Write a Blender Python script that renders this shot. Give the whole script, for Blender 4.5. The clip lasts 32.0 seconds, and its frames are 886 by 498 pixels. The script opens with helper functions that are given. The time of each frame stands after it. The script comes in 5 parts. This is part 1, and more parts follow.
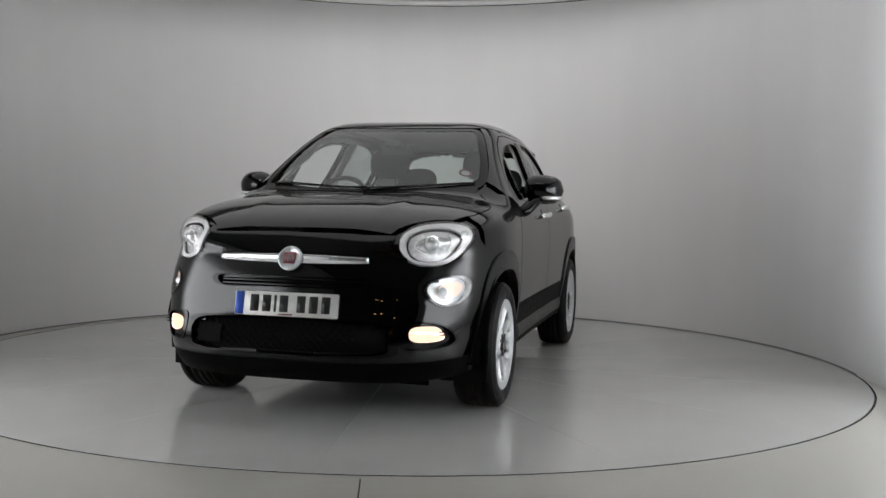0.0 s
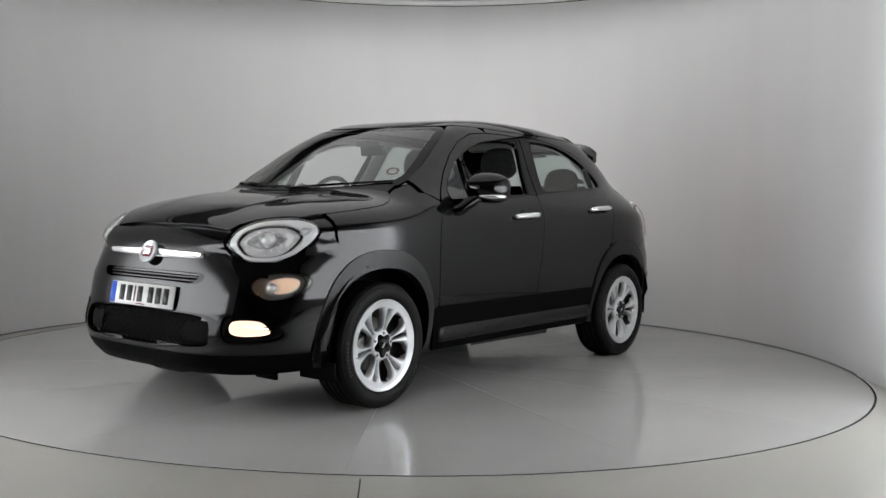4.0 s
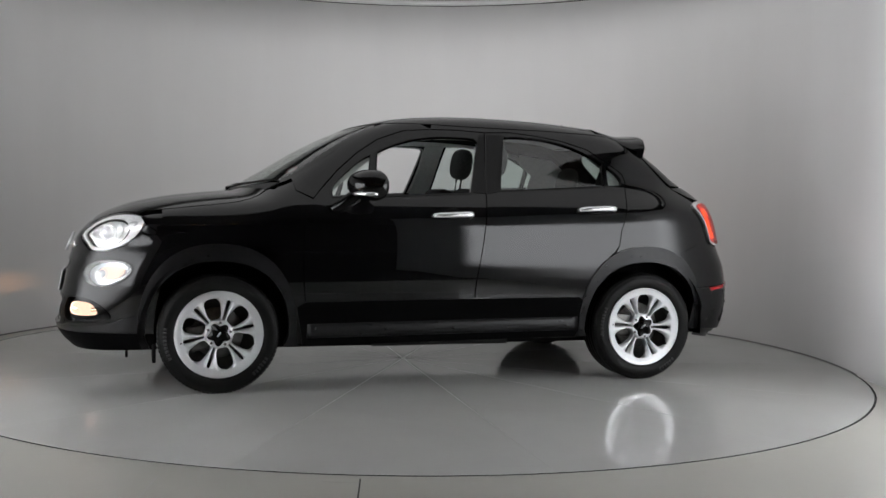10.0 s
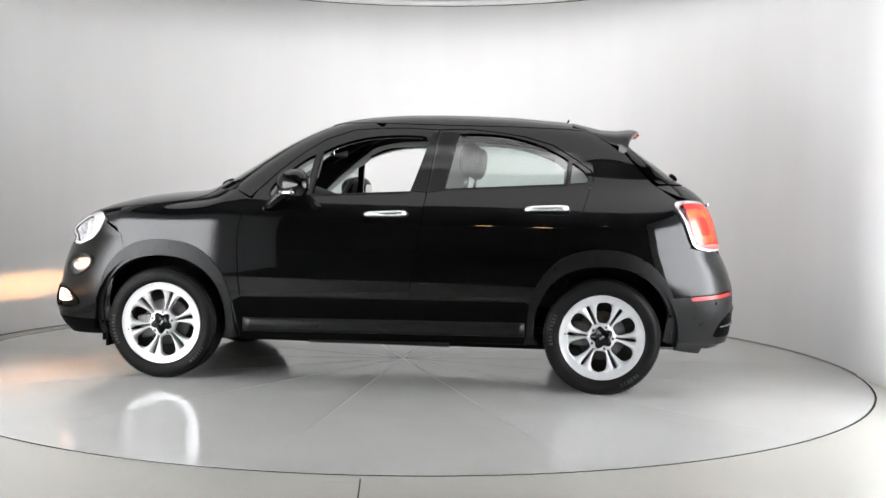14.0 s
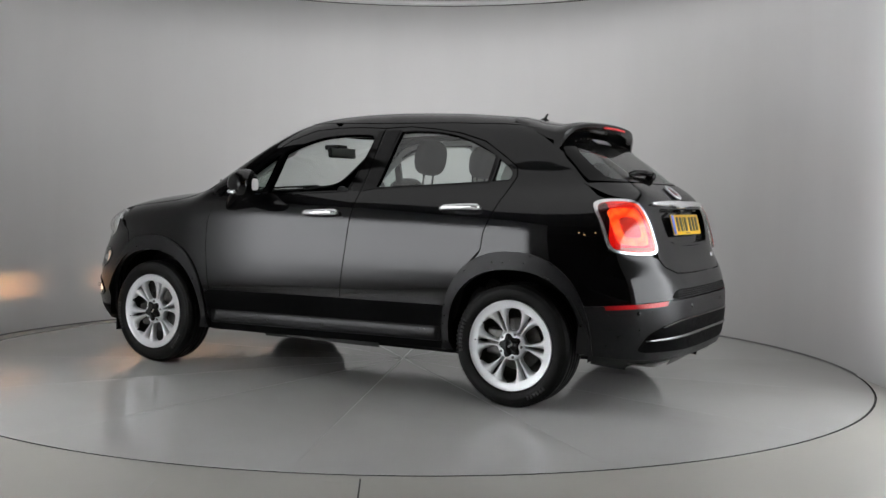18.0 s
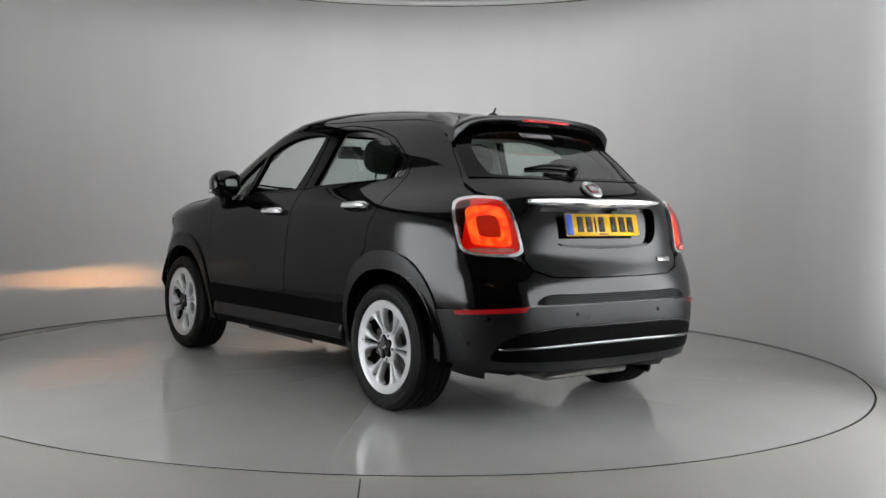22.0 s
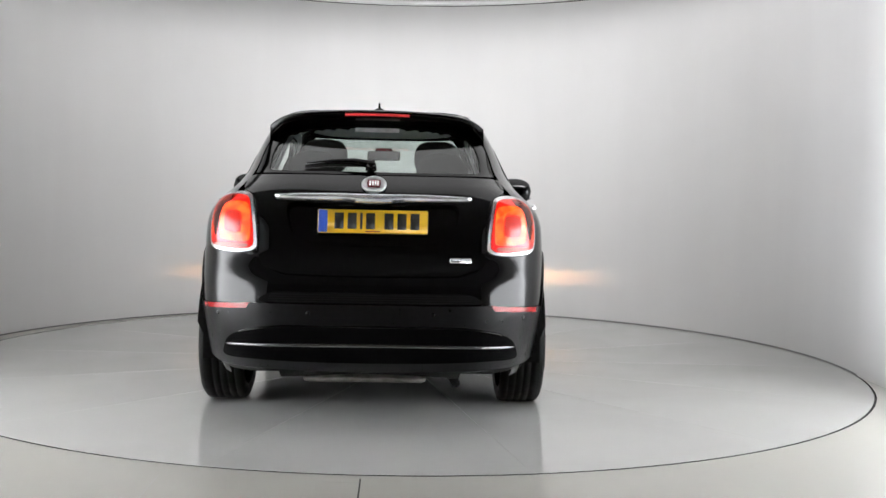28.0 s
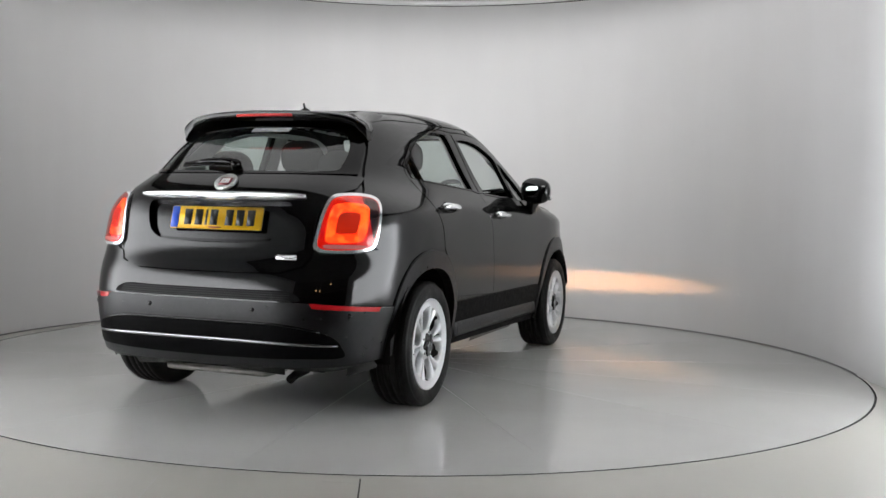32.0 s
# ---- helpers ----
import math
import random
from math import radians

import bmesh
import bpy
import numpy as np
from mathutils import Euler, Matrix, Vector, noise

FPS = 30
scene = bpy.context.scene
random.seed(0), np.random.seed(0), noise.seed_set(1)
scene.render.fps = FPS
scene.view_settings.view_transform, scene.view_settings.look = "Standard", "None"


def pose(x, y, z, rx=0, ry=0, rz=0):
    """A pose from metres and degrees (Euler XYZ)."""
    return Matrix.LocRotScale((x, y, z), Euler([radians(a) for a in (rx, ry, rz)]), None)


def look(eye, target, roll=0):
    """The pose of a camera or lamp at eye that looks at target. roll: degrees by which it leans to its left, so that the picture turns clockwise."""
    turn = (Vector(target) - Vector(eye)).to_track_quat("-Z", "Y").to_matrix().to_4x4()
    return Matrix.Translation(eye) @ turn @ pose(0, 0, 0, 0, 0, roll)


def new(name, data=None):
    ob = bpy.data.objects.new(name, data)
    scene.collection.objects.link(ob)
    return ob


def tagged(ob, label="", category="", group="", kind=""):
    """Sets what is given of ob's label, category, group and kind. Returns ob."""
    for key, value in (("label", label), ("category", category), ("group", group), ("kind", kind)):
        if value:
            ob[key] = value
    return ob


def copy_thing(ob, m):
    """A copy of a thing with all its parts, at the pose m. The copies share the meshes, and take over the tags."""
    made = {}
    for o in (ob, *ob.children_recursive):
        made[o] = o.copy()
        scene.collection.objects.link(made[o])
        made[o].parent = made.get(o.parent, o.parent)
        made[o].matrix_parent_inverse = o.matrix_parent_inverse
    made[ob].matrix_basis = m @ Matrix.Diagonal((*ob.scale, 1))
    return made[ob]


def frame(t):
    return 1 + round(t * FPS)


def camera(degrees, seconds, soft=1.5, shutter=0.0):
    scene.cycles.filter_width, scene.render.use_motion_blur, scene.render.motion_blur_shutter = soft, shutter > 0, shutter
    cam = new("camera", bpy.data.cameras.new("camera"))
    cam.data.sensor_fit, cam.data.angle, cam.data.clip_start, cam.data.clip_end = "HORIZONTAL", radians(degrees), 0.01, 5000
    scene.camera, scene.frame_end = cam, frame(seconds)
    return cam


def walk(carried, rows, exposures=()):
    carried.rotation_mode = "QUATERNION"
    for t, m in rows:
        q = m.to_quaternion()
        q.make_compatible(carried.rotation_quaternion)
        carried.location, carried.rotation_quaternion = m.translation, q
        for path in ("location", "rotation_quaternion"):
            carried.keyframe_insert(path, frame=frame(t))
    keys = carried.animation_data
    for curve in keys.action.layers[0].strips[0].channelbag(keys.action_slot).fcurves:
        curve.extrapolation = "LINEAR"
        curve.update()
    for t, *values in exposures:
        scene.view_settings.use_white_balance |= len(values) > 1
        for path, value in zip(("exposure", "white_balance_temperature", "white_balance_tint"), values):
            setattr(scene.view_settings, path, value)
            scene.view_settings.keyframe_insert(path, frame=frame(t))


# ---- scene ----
from mathutils.geometry import delaunay_2d_cdt

# ---------------------------------------------------------------- camera
cam = camera(47.2255, 32.0)
EYE = Vector((0.0, -6.8004, 1.0769))
STAND = look(EYE, EYE + Vector((0.044642, 0.997872, -0.047520)), 1.1569)
walk(cam, [(0.0, STAND), (32.0, STAND)],
     exposures=[(0, -0.15), (1, -0.38), (2, -0.52), (3, -0.29), (5.5, 0.28), (6, 0.26), (7, -0.06), (8, -0.20), (9, -0.35), (10, -0.20), (11, 0.15), (12, 0.64), (13, 0.88), (14, 0.92), (14.5, 0.92), (17, 0.37), (18, -0.09), (19, -0.20), (20, -0.32), (21, -0.22), (22, -0.02), (23, -0.01), (24, 0.02), (25, 0.28), (27.5, 0.65), (28, 0.65), (29, 0.71), (30, 0.57), (31, 0.40), (32, 0.30)])

# ---------------------------------------------------------------- light
world = bpy.data.worlds.new("hall")
scene.world = world
world.use_nodes = True
world.node_tree.nodes["Background"].inputs[0].default_value = (0.5, 0.52, 0.55, 1)
world.node_tree.nodes["Background"].inputs[1].default_value = 0.01


def area(name, m, sx, sy, watts, colour=(1, 1, 1)):
    d = bpy.data.lights.new(name, "AREA")
    d.shape, d.size, d.size_y, d.energy, d.color = "RECTANGLE", sx, sy, watts, colour
    ob = new(name, d)
    ob.matrix_world = m
    return ob


# soft overhead light, the key light on the back wall, and the two that wash the straight side walls
lamp = area("ceiling_light", look((0.25, 0.1, 3.04), (0.25, 0.1, 0)), 5.4, 5.0, 44)
lamp.data.shape = "ELLIPSE"
lamp = area("key_light", look((0.2, -2.0, 2.95), (0.3, 3.0, 1.7)), 2.6, 0.6, 17)
lamp.data.spread = radians(84)
for nm, x, y, watts, tint in (("wall_light_right", 2.56, -3.0, 104, (0.93, 0.96, 1.0)), ("wall_light_left", -2.50, -2.9, 106, (0.94, 0.965, 1.0))):
    lamp = area(nm, look((x, y, 1.05), (x * 1.2, y + 0.01, 1.04)), 3.4, 1.4, watts, tint)
    lamp.data.spread = radians(80)
# a tall slim light that grazes the right-hand wall
lamp = area("strip_light", look((2.34, -2.2, 1.45), (2.99, -1.2, 1.45)), 0.1, 2.4, 10, (0.92, 0.95, 1.0))
lamp.data.spread = radians(50)

# ---------------------------------------------------------------- materials
def principled(name, colour, rough=0.5, metal=0.0, **more):
    m = bpy.data.materials.new(name)
    m.use_nodes = True
    b = m.node_tree.nodes["Principled BSDF"]
    b.inputs["Base Color"].default_value = (*colour, 1)
    b.inputs["Roughness"].default_value = rough
    b.inputs["Metallic"].default_value = metal
    for k, v in more.items():
        b.inputs[k.replace("_", " ")].default_value = v
    return m


def mottled(m, scale, colours, rough=None, bump=0.0, detail=6.0, distort=0.0, coord="Object", stretch=(1, 1, 1)):
    """Noise between the colours, on the base colour, and on roughness and relief if given."""
    t = m.node_tree
    b = t.nodes["Principled BSDF"]
    co = t.nodes.new("ShaderNodeTexCoord")
    mp = t.nodes.new("ShaderNodeMapping")
    mp.inputs["Scale"].default_value = stretch
    n = t.nodes.new("ShaderNodeTexNoise")
    n.inputs["Scale"].default_value, n.inputs["Detail"].default_value, n.inputs["Distortion"].default_value = scale, detail, distort
    t.links.new(co.outputs[coord], mp.inputs["Vector"])
    t.links.new(mp.outputs["Vector"], n.inputs["Vector"])
    r = t.nodes.new("ShaderNodeValToRGB")
    r.color_ramp.elements[0].position, r.color_ramp.elements[1].position = 0.32, 0.68
    for e, c in zip(r.color_ramp.elements, colours):
        e.color = (*c, 1)
    t.links.new(n.outputs["Fac"], r.inputs["Fac"])
    t.links.new(r.outputs["Color"], b.inputs["Base Color"])
    if rough:
        q = t.nodes.new("ShaderNodeMapRange")
        q.inputs["From Min"].default_value, q.inputs["From Max"].default_value = 0.3, 0.7
        q.inputs["To Min"].default_value, q.inputs["To Max"].default_value = rough
        t.links.new(n.outputs["Fac"], q.inputs["Value"])
        t.links.new(q.outputs["Result"], b.inputs["Roughness"])
    if bump:
        n2 = t.nodes.new("ShaderNodeTexNoise")
        n2.inputs["Scale"].default_value, n2.inputs["Detail"].default_value = scale * 9, 4
        t.links.new(mp.outputs["Vector"], n2.inputs["Vector"])
        u = t.nodes.new("ShaderNodeBump")
        u.inputs["Strength"].default_value, u.inputs["Distance"].default_value = bump, 0.002
        t.links.new(n2.outputs["Fac"], u.inputs["Height"])
        t.links.new(u.outputs["Normal"], b.inputs["Normal"])
    return m


PAINT = principled("black_car_paint", (0.0015, 0.0015, 0.0018), 0.4, 0.0, Coat_Weight=0.82, Coat_Roughness=0.012, Coat_IOR=1.54, Specular_IOR_Level=0.02)
mottled(PAINT, 2.5, ((0.0012, 0.0012, 0.0014), (0.0020, 0.0020, 0.0023)), (0.35, 0.45))
TRIM = mottled(principled("dark_grey_plastic", (0.01, 0.01, 0.011), 0.5, 0.0, Specular_IOR_Level=0.3), 40, ((0.0035, 0.0035, 0.004), (0.006, 0.006, 0.0065)), (0.27, 0.36), 0.25)
SILL = mottled(principled("black_sill_plastic", (0.003, 0.003, 0.003), 0.5, 0.0, Specular_IOR_Level=0.03), 40, ((0.0014, 0.0014, 0.0015), (0.0022, 0.0022, 0.0023)), (0.40, 0.55), 0.2)
GLOSS = principled("gloss_black_plastic", (0.0012, 0.0012, 0.0012), 0.06, Specular_IOR_Level=0.25)
DARK = principled("black_underside", (0.004, 0.004, 0.004), 0.8, Specular_IOR_Level=0.08)
RUBBER = mottled(principled("tyre_rubber", (0.008, 0.008, 0.008), 0.5, Specular_IOR_Level=0.16), 18, ((0.0032, 0.0032, 0.0032), (0.0065, 0.0065, 0.006)), (0.42, 0.65), 0.3)
CHROME = principled("chrome", (0.92, 0.93, 0.94), 0.2, 0.75)
SATIN = principled("satin_silver", (0.62, 0.63, 0.64), 0.3, 1.0)
ALLOY = mottled(principled("silver_alloy", (0.62, 0.63, 0.64), 0.3, 0.5, Coat_Weight=0.5), 6, ((0.58, 0.59, 0.60), (0.66, 0.67, 0.68)), (0.30, 0.42))
BARREL = mottled(principled("shaded_barrel", (0.03, 0.03, 0.03), 0.5, 0.3), 12, ((0.02, 0.02, 0.02), (0.045, 0.044, 0.043)), (0.4, 0.6))
STEEL = mottled(principled("brake_steel", (0.3, 0.3, 0.3), 0.4, 1.0), 30, ((0.09, 0.088, 0.085), (0.17, 0.165, 0.16)), (0.35, 0.55))


def glass(name, tint, rough=0.0):
    m = bpy.data.materials.new(name)
    m.use_nodes = True
    t = m.node_tree
    t.nodes.clear()
    out = t.nodes.new("ShaderNodeOutputMaterial")
    mix = t.nodes.new("ShaderNodeMixShader")
    tr = t.nodes.new("ShaderNodeBsdfTransparent")
    gl = t.nodes.new("ShaderNodeBsdfGlossy")
    fw = t.nodes.new("ShaderNodeLayerWeight")
    pw = t.nodes.new("ShaderNodeMath")
    pw.operation, pw.inputs[1].default_value = "POWER", 5.0
    fr = t.nodes.new("ShaderNodeMath")
    fr.operation, fr.inputs[1].default_value, fr.inputs[2].default_value = "MULTIPLY_ADD", 0.9, 0.11
    fw.inputs["Blend"].default_value = 0.5
    t.links.new(fw.outputs["Facing"], pw.inputs[0])
    t.links.new(pw.outputs[0], fr.inputs[0])
    tr.inputs["Color"].default_value = (*tint, 1)
    gl.inputs["Roughness"].default_value = rough
    t.links.new(fr.outputs[0], mix.inputs["Fac"])
    t.links.new(tr.outputs["BSDF"], mix.inputs[1])
    t.links.new(gl.outputs["BSDF"], mix.inputs[2])
    t.links.new(mix.outputs["Shader"], out.inputs["Surface"])
    return m


GLASS = glass("tinted_car_glass", (0.72, 0.79, 0.76))
SCREEN = glass("windscreen_glass", (0.76, 0.81, 0.79))
LENS = glass("clear_lens", (0.99, 0.99, 0.99))
REDLENS = principled("red_lens", (0.36, 0.010, 0.012), 0.2, 0.0, Coat_Weight=0.3, Coat_Roughness=0.02)
AMBER = principled("amber_lens", (0.75, 0.22, 0.02), 0.15)
REFLECTOR = principled("lamp_reflector", (0.85, 0.86, 0.87), 0.25, 0.6)
WHITE_TRIM = principled("lamp_inner_silver", (0.96, 0.965, 0.97), 0.3, Coat_Weight=0.8)


def glowing(name, colour, strength):
    m = bpy.data.materials.new(name)
    m.use_nodes = True
    b = m.node_tree.nodes["Principled BSDF"]
    b.inputs["Base Color"].default_value = (*colour, 1)
    b.inputs["Emission Color"].default_value = (*colour, 1)
    b.inputs["Emission Strength"].default_value = strength
    return m


LAMP_ON = glowing("lit_running_lamp", (1.0, 0.72, 0.48), 5.0)
BULB_ON = glowing("lit_indicator_bulb", (0.93, 0.64, 0.45), 0.24)
TAIL_ON = glowing("lit_tail_lamp", (1.0, 0.24, 0.03), 1.25)
PLATE_W = principled("white_plate", (0.78, 0.78, 0.76), 0.35)
PLATE_Y = principled("yellow_plate", (0.80, 0.47, 0.01), 0.35)
BLUE = principled("plate_blue", (0.03, 0.10, 0.55), 0.35)
INK = principled("plate_black", (0.01, 0.01, 0.01), 0.4)
CLOTH = mottled(principled("dark_seat_cloth", (0.03, 0.03, 0.032), 0.9), 60, ((0.022, 0.022, 0.024), (0.05, 0.05, 0.052)), (0.85, 0.95), 0.4)
LINING = mottled(principled("grey_headlining", (0.35, 0.35, 0.34), 0.9), 50, ((0.50, 0.50, 0.485), (0.58, 0.58, 0.565)), (0.85, 0.95), 0.2)
CABIN = mottled(principled("cabin_plastic", (0.02, 0.02, 0.021), 0.6), 60, ((0.016, 0.016, 0.017), (0.028, 0.028, 0.029)), (0.5, 0.7), 0.3)

FLOOR = principled("painted_floor", (0.42, 0.43, 0.42), 0.2, Specular_IOR_Level=0.5)
mottled(FLOOR, 1.3, ((0.435, 0.431, 0.42), (0.47, 0.466, 0.455)), (0.07, 0.14), 0.0, 9, 0.7)
OUTER = principled("worn_painted_floor", (0.42, 0.42, 0.40), 0.3)
mottled(OUTER, 1.6, ((0.365, 0.358, 0.33), (0.405, 0.396, 0.36)), (0.28, 0.34), 0.0, 4, 0.2)
WALL = principled("white_studio_wall", (0.72, 0.72, 0.72), 0.6)
mottled(WALL, 2.2, ((0.705, 0.70, 0.697), (0.735, 0.73, 0.726)), (0.5, 0.65), 0.03, 4, 0.4, stretch=(1, 1, 0.12))
CEILING = mottled(principled("grey_ceiling", (0.34, 0.34, 0.34), 0.8), 3, ((0.10, 0.10, 0.10), (0.12, 0.12, 0.12)))
BLACK = principled("dark_hall", (0.012, 0.012, 0.013), 0.8)
SEAM = principled("floor_joint", (0.40, 0.396, 0.386), 0.3)
# grey of the strip that imitates shade along the wall's foot
FOOT = principled("painted_foot_shadow", (0.20, 0.20, 0.20), 0.9)
GAP = principled("dark_gap", (0.03, 0.03, 0.03), 0.9)
BADGE_RED = principled("badge_red", (0.20, 0.03, 0.04), 0.3, 0.3)
TAIL_RED = principled("tail_lamp_red", (0.55, 0.012, 0.01), 0.35, 0.0, Emission_Strength=0.35)
TAIL_RED.node_tree.nodes["Principled BSDF"].inputs["Emission Color"].default_value = (0.9, 0.02, 0.012, 1)
TAIL_LENS = glass("red_tail_lens", (0.95, 0.30, 0.28))
TAIL_CORE = glowing("tail_lamp_core", (0.55, 0.10, 0.03), 0.3)
PALE_LENS = principled("pale_reversing_lens", (0.55, 0.16, 0.14), 0.2)
BRAKE_ON = glowing("high_brake_light", (0.6, 0.03, 0.03), 0.18)
GREY_STRIP = principled("satin_grey_strip", (0.22, 0.222, 0.23), 0.25, 1.0)
FACET = mottled(principled("faceted_reflector", (0.9, 0.9, 0.91), 0.2, 0.15), 45, ((0.80, 0.80, 0.81), (0.98, 0.98, 0.99)), (0.10, 0.3), 0.4, 1.0)
STICKER = mottled(principled("white_sticker", (0.6, 0.62, 0.62), 0.4), 30, ((0.45, 0.47, 0.48), (0.7, 0.71, 0.71)))
STEEL_DULL = mottled(principled("dull_steel", (0.25, 0.24, 0.22), 0.5, 0.8), 12, ((0.16, 0.15, 0.14), (0.34, 0.33, 0.31)), (0.4, 0.65))
TYRE_MARK = principled("tyre_lettering", (0.014, 0.014, 0.014), 0.6)
BEAM = glowing("fog_filament", (1.0, 0.48, 0.2), 11000.0)


def lamp_face():
    """A lit lens that also lets the light behind it through."""
    m = bpy.data.materials.new("lit_lamp_lens")
    m.use_nodes = True
    t = m.node_tree
    t.nodes.clear()
    out = t.nodes.new("ShaderNodeOutputMaterial")
    add = t.nodes.new("ShaderNodeAddShader")
    tr = t.nodes.new("ShaderNodeBsdfTransparent")
    em = t.nodes.new("ShaderNodeEmission")
    em.inputs["Color"].default_value, em.inputs["Strength"].default_value = (1.0, 0.70, 0.52, 1), 1.5
    t.links.new(tr.outputs[0], add.inputs[0])
    t.links.new(em.outputs[0], add.inputs[1])
    t.links.new(add.outputs[0], out.inputs["Surface"])
    return m


LAMP_FACE = lamp_face()
MIRROR = principled("mirror_glass", (0.9, 0.9, 0.9), 0.01, 1.0)
RAIL = principled("pale_rail", (0.82, 0.82, 0.82), 0.4)


def flecked(m, scale, a, b):
    """An uneven glow between two colours."""
    t = m.node_tree
    co = t.nodes.new("ShaderNodeTexCoord")
    n = t.nodes.new("ShaderNodeTexNoise")
    n.inputs["Scale"].default_value, n.inputs["Detail"].default_value = scale, 3
    r = t.nodes.new("ShaderNodeValToRGB")
    r.color_ramp.elements[0].position, r.color_ramp.elements[1].position = 0.4, 0.62
    r.color_ramp.elements[0].color, r.color_ramp.elements[1].color = (*a, 1), (*b, 1)
    t.links.new(co.outputs["Object"], n.inputs["Vector"])
    t.links.new(n.outputs["Fac"], r.inputs["Fac"])
    t.links.new(r.outputs["Color"], t.nodes["Principled BSDF"].inputs["Emission Color"])
    return m


flecked(TAIL_ON, 28, (1.0, 0.10, 0.02), (1.0, 0.50, 0.06))
flecked(TAIL_RED, 20, (0.7, 0.008, 0.006), (1.0, 0.06, 0.02))
HALL_LAMP = glowing("warm_hall_lamp", (1.0, 0.62, 0.28), 14.0)

# ---------------------------------------------------------------- mesh helpers
def mesh_of(name, verts, faces, mat, smooth=True, vnormals=None):
    me = bpy.data.meshes.new(name)
    me.from_pydata([tuple(v) for v in verts], [], faces)
    if mat:
        me.materials.append(mat)
    me.polygons.foreach_set("use_smooth", [smooth] * len(me.polygons))
    me.update()
    return me


def part(name, bm, material, parent, label="", smooth=True):
    """Links a bmesh or a mesh as one object under a thing or a part."""
    if isinstance(bm, bpy.types.Mesh):
        me = bm
    else:
        me = bpy.data.meshes.new(name)
        bm.to_mesh(me)
        bm.free()
        me.materials.append(material)
        me.polygons.foreach_set("use_smooth", [smooth] * len(me.polygons))
    ob = new(name, me)
    ob.parent = parent
    if label:
        tagged(ob, label)
    return ob


def box(bm, x0, x1, y0, y1, z0, z1, bevel=0.0, segments=2):
    vs = bmesh.ops.create_cube(bm, size=1.0)["verts"]
    for v in vs:
        v.co = Vector(((x0 + x1) / 2 + v.co.x * (x1 - x0), (y0 + y1) / 2 + v.co.y * (y1 - y0), (z0 + z1) / 2 + v.co.z * (z1 - z0)))
    if bevel:
        es = list({e for v in vs for e in v.link_edges})
        bmesh.ops.bevel(bm, geom=es, offset=bevel, segments=segments, affect="EDGES", profile=0.6)
    return bm


def lathe(profile, n, axis="y"):
    """A solid of revolution from (radius, height) pairs, about the y or z axis."""
    bm = bmesh.new()
    rings = []
    for r, h in profile:
        ring = []
        for i in range(n):
            a = 2 * math.pi * i / n
            c, s = r * math.cos(a), r * math.sin(a)
            ring.append(bm.verts.new((c, h, s) if axis == "y" else (c, s, h)))
        rings.append(ring)
    for a, b in zip(rings, rings[1:]):
        for i in range(n):
            bm.faces.new((a[i], a[(i + 1) % n], b[(i + 1) % n], b[i]))
    bmesh.ops.recalc_face_normals(bm, faces=bm.faces)
    return bm


def tube(path, radius, n=8, closed=False, flat=1.0):
    """A bent rod along the points."""
    bm = bmesh.new()
    P = [Vector(p) for p in path]
    rings = []
    for i, p in enumerate(P):
        a = P[(i - 1) % len(P)] if closed or i else p
        b = P[(i + 1) % len(P)] if closed or i < len(P) - 1 else p
        d = (b - a).normalized()
        u = d.cross(Vector((0, 0, 1)))
        if u.length < 1e-3:
            u = d.cross(Vector((1, 0, 0)))
        u.normalize()
        w = u.cross(d)
        r = radius[i] if isinstance(radius, (list, tuple)) else radius
        rings.append([bm.verts.new(p + r * (math.cos(2 * math.pi * k / n) * u + flat * math.sin(2 * math.pi * k / n) * w)) for k in range(n)])
    pairs = list(zip(rings, rings[1:])) + ([(rings[-1], rings[0])] if closed else [])
    for a, b in pairs:
        for k in range(n):
            bm.faces.new((a[k], a[(k + 1) % n], b[(k + 1) % n], b[k]))
    if not closed:
        bm.faces.new(rings[0][::-1])
        bm.faces.new(rings[-1])
    bmesh.ops.recalc_face_normals(bm, faces=bm.faces)
    return bm


def spline(pts, n=6, closed=True):
    """Catmull-Rom through the points; a point given twice is a sharp corner."""
    k = len(pts)
    out = []
    for i in range(k if closed else k - 1):
        p1, p2 = pts[i], pts[(i + 1) % k]
        if p1 == p2:
            continue
        p0 = pts[(i - 1) % k] if closed or i else p1
        p3 = pts[(i + 2) % k] if closed or i < k - 2 else p2
        for j in range(n):
            t = j / n
            out.append(tuple(0.5 * (2 * b + (c - a) * t + (2 * a - 5 * b + 4 * c - d) * t * t + (3 * b - a - 3 * c + d) * t ** 3)
                             for a, b, c, d in zip(p0, p1, p2, p3)))
    if not closed:
        out.append(tuple(pts[-1]))
    return out


def mirrored(half):
    """A closed outline from its left half, which begins and ends on the middle line."""
    return list(half) + [(-a, b) for a, b in reversed(half) if abs(a) > 1e-9]


def inside(poly, q):
    p = np.asarray(poly)
    x, y = q[:, 0], q[:, 1]
    r = np.zeros(len(q), bool)
    for (x0, y0), (x1, y1) in zip(p, np.roll(p, -1, 0)):
        if y0 != y1:
            c = (y0 > y) != (y1 > y)
            r ^= c & (x < (x1 - x0) * (y - y0) / (y1 - y0) + x0)
    return r


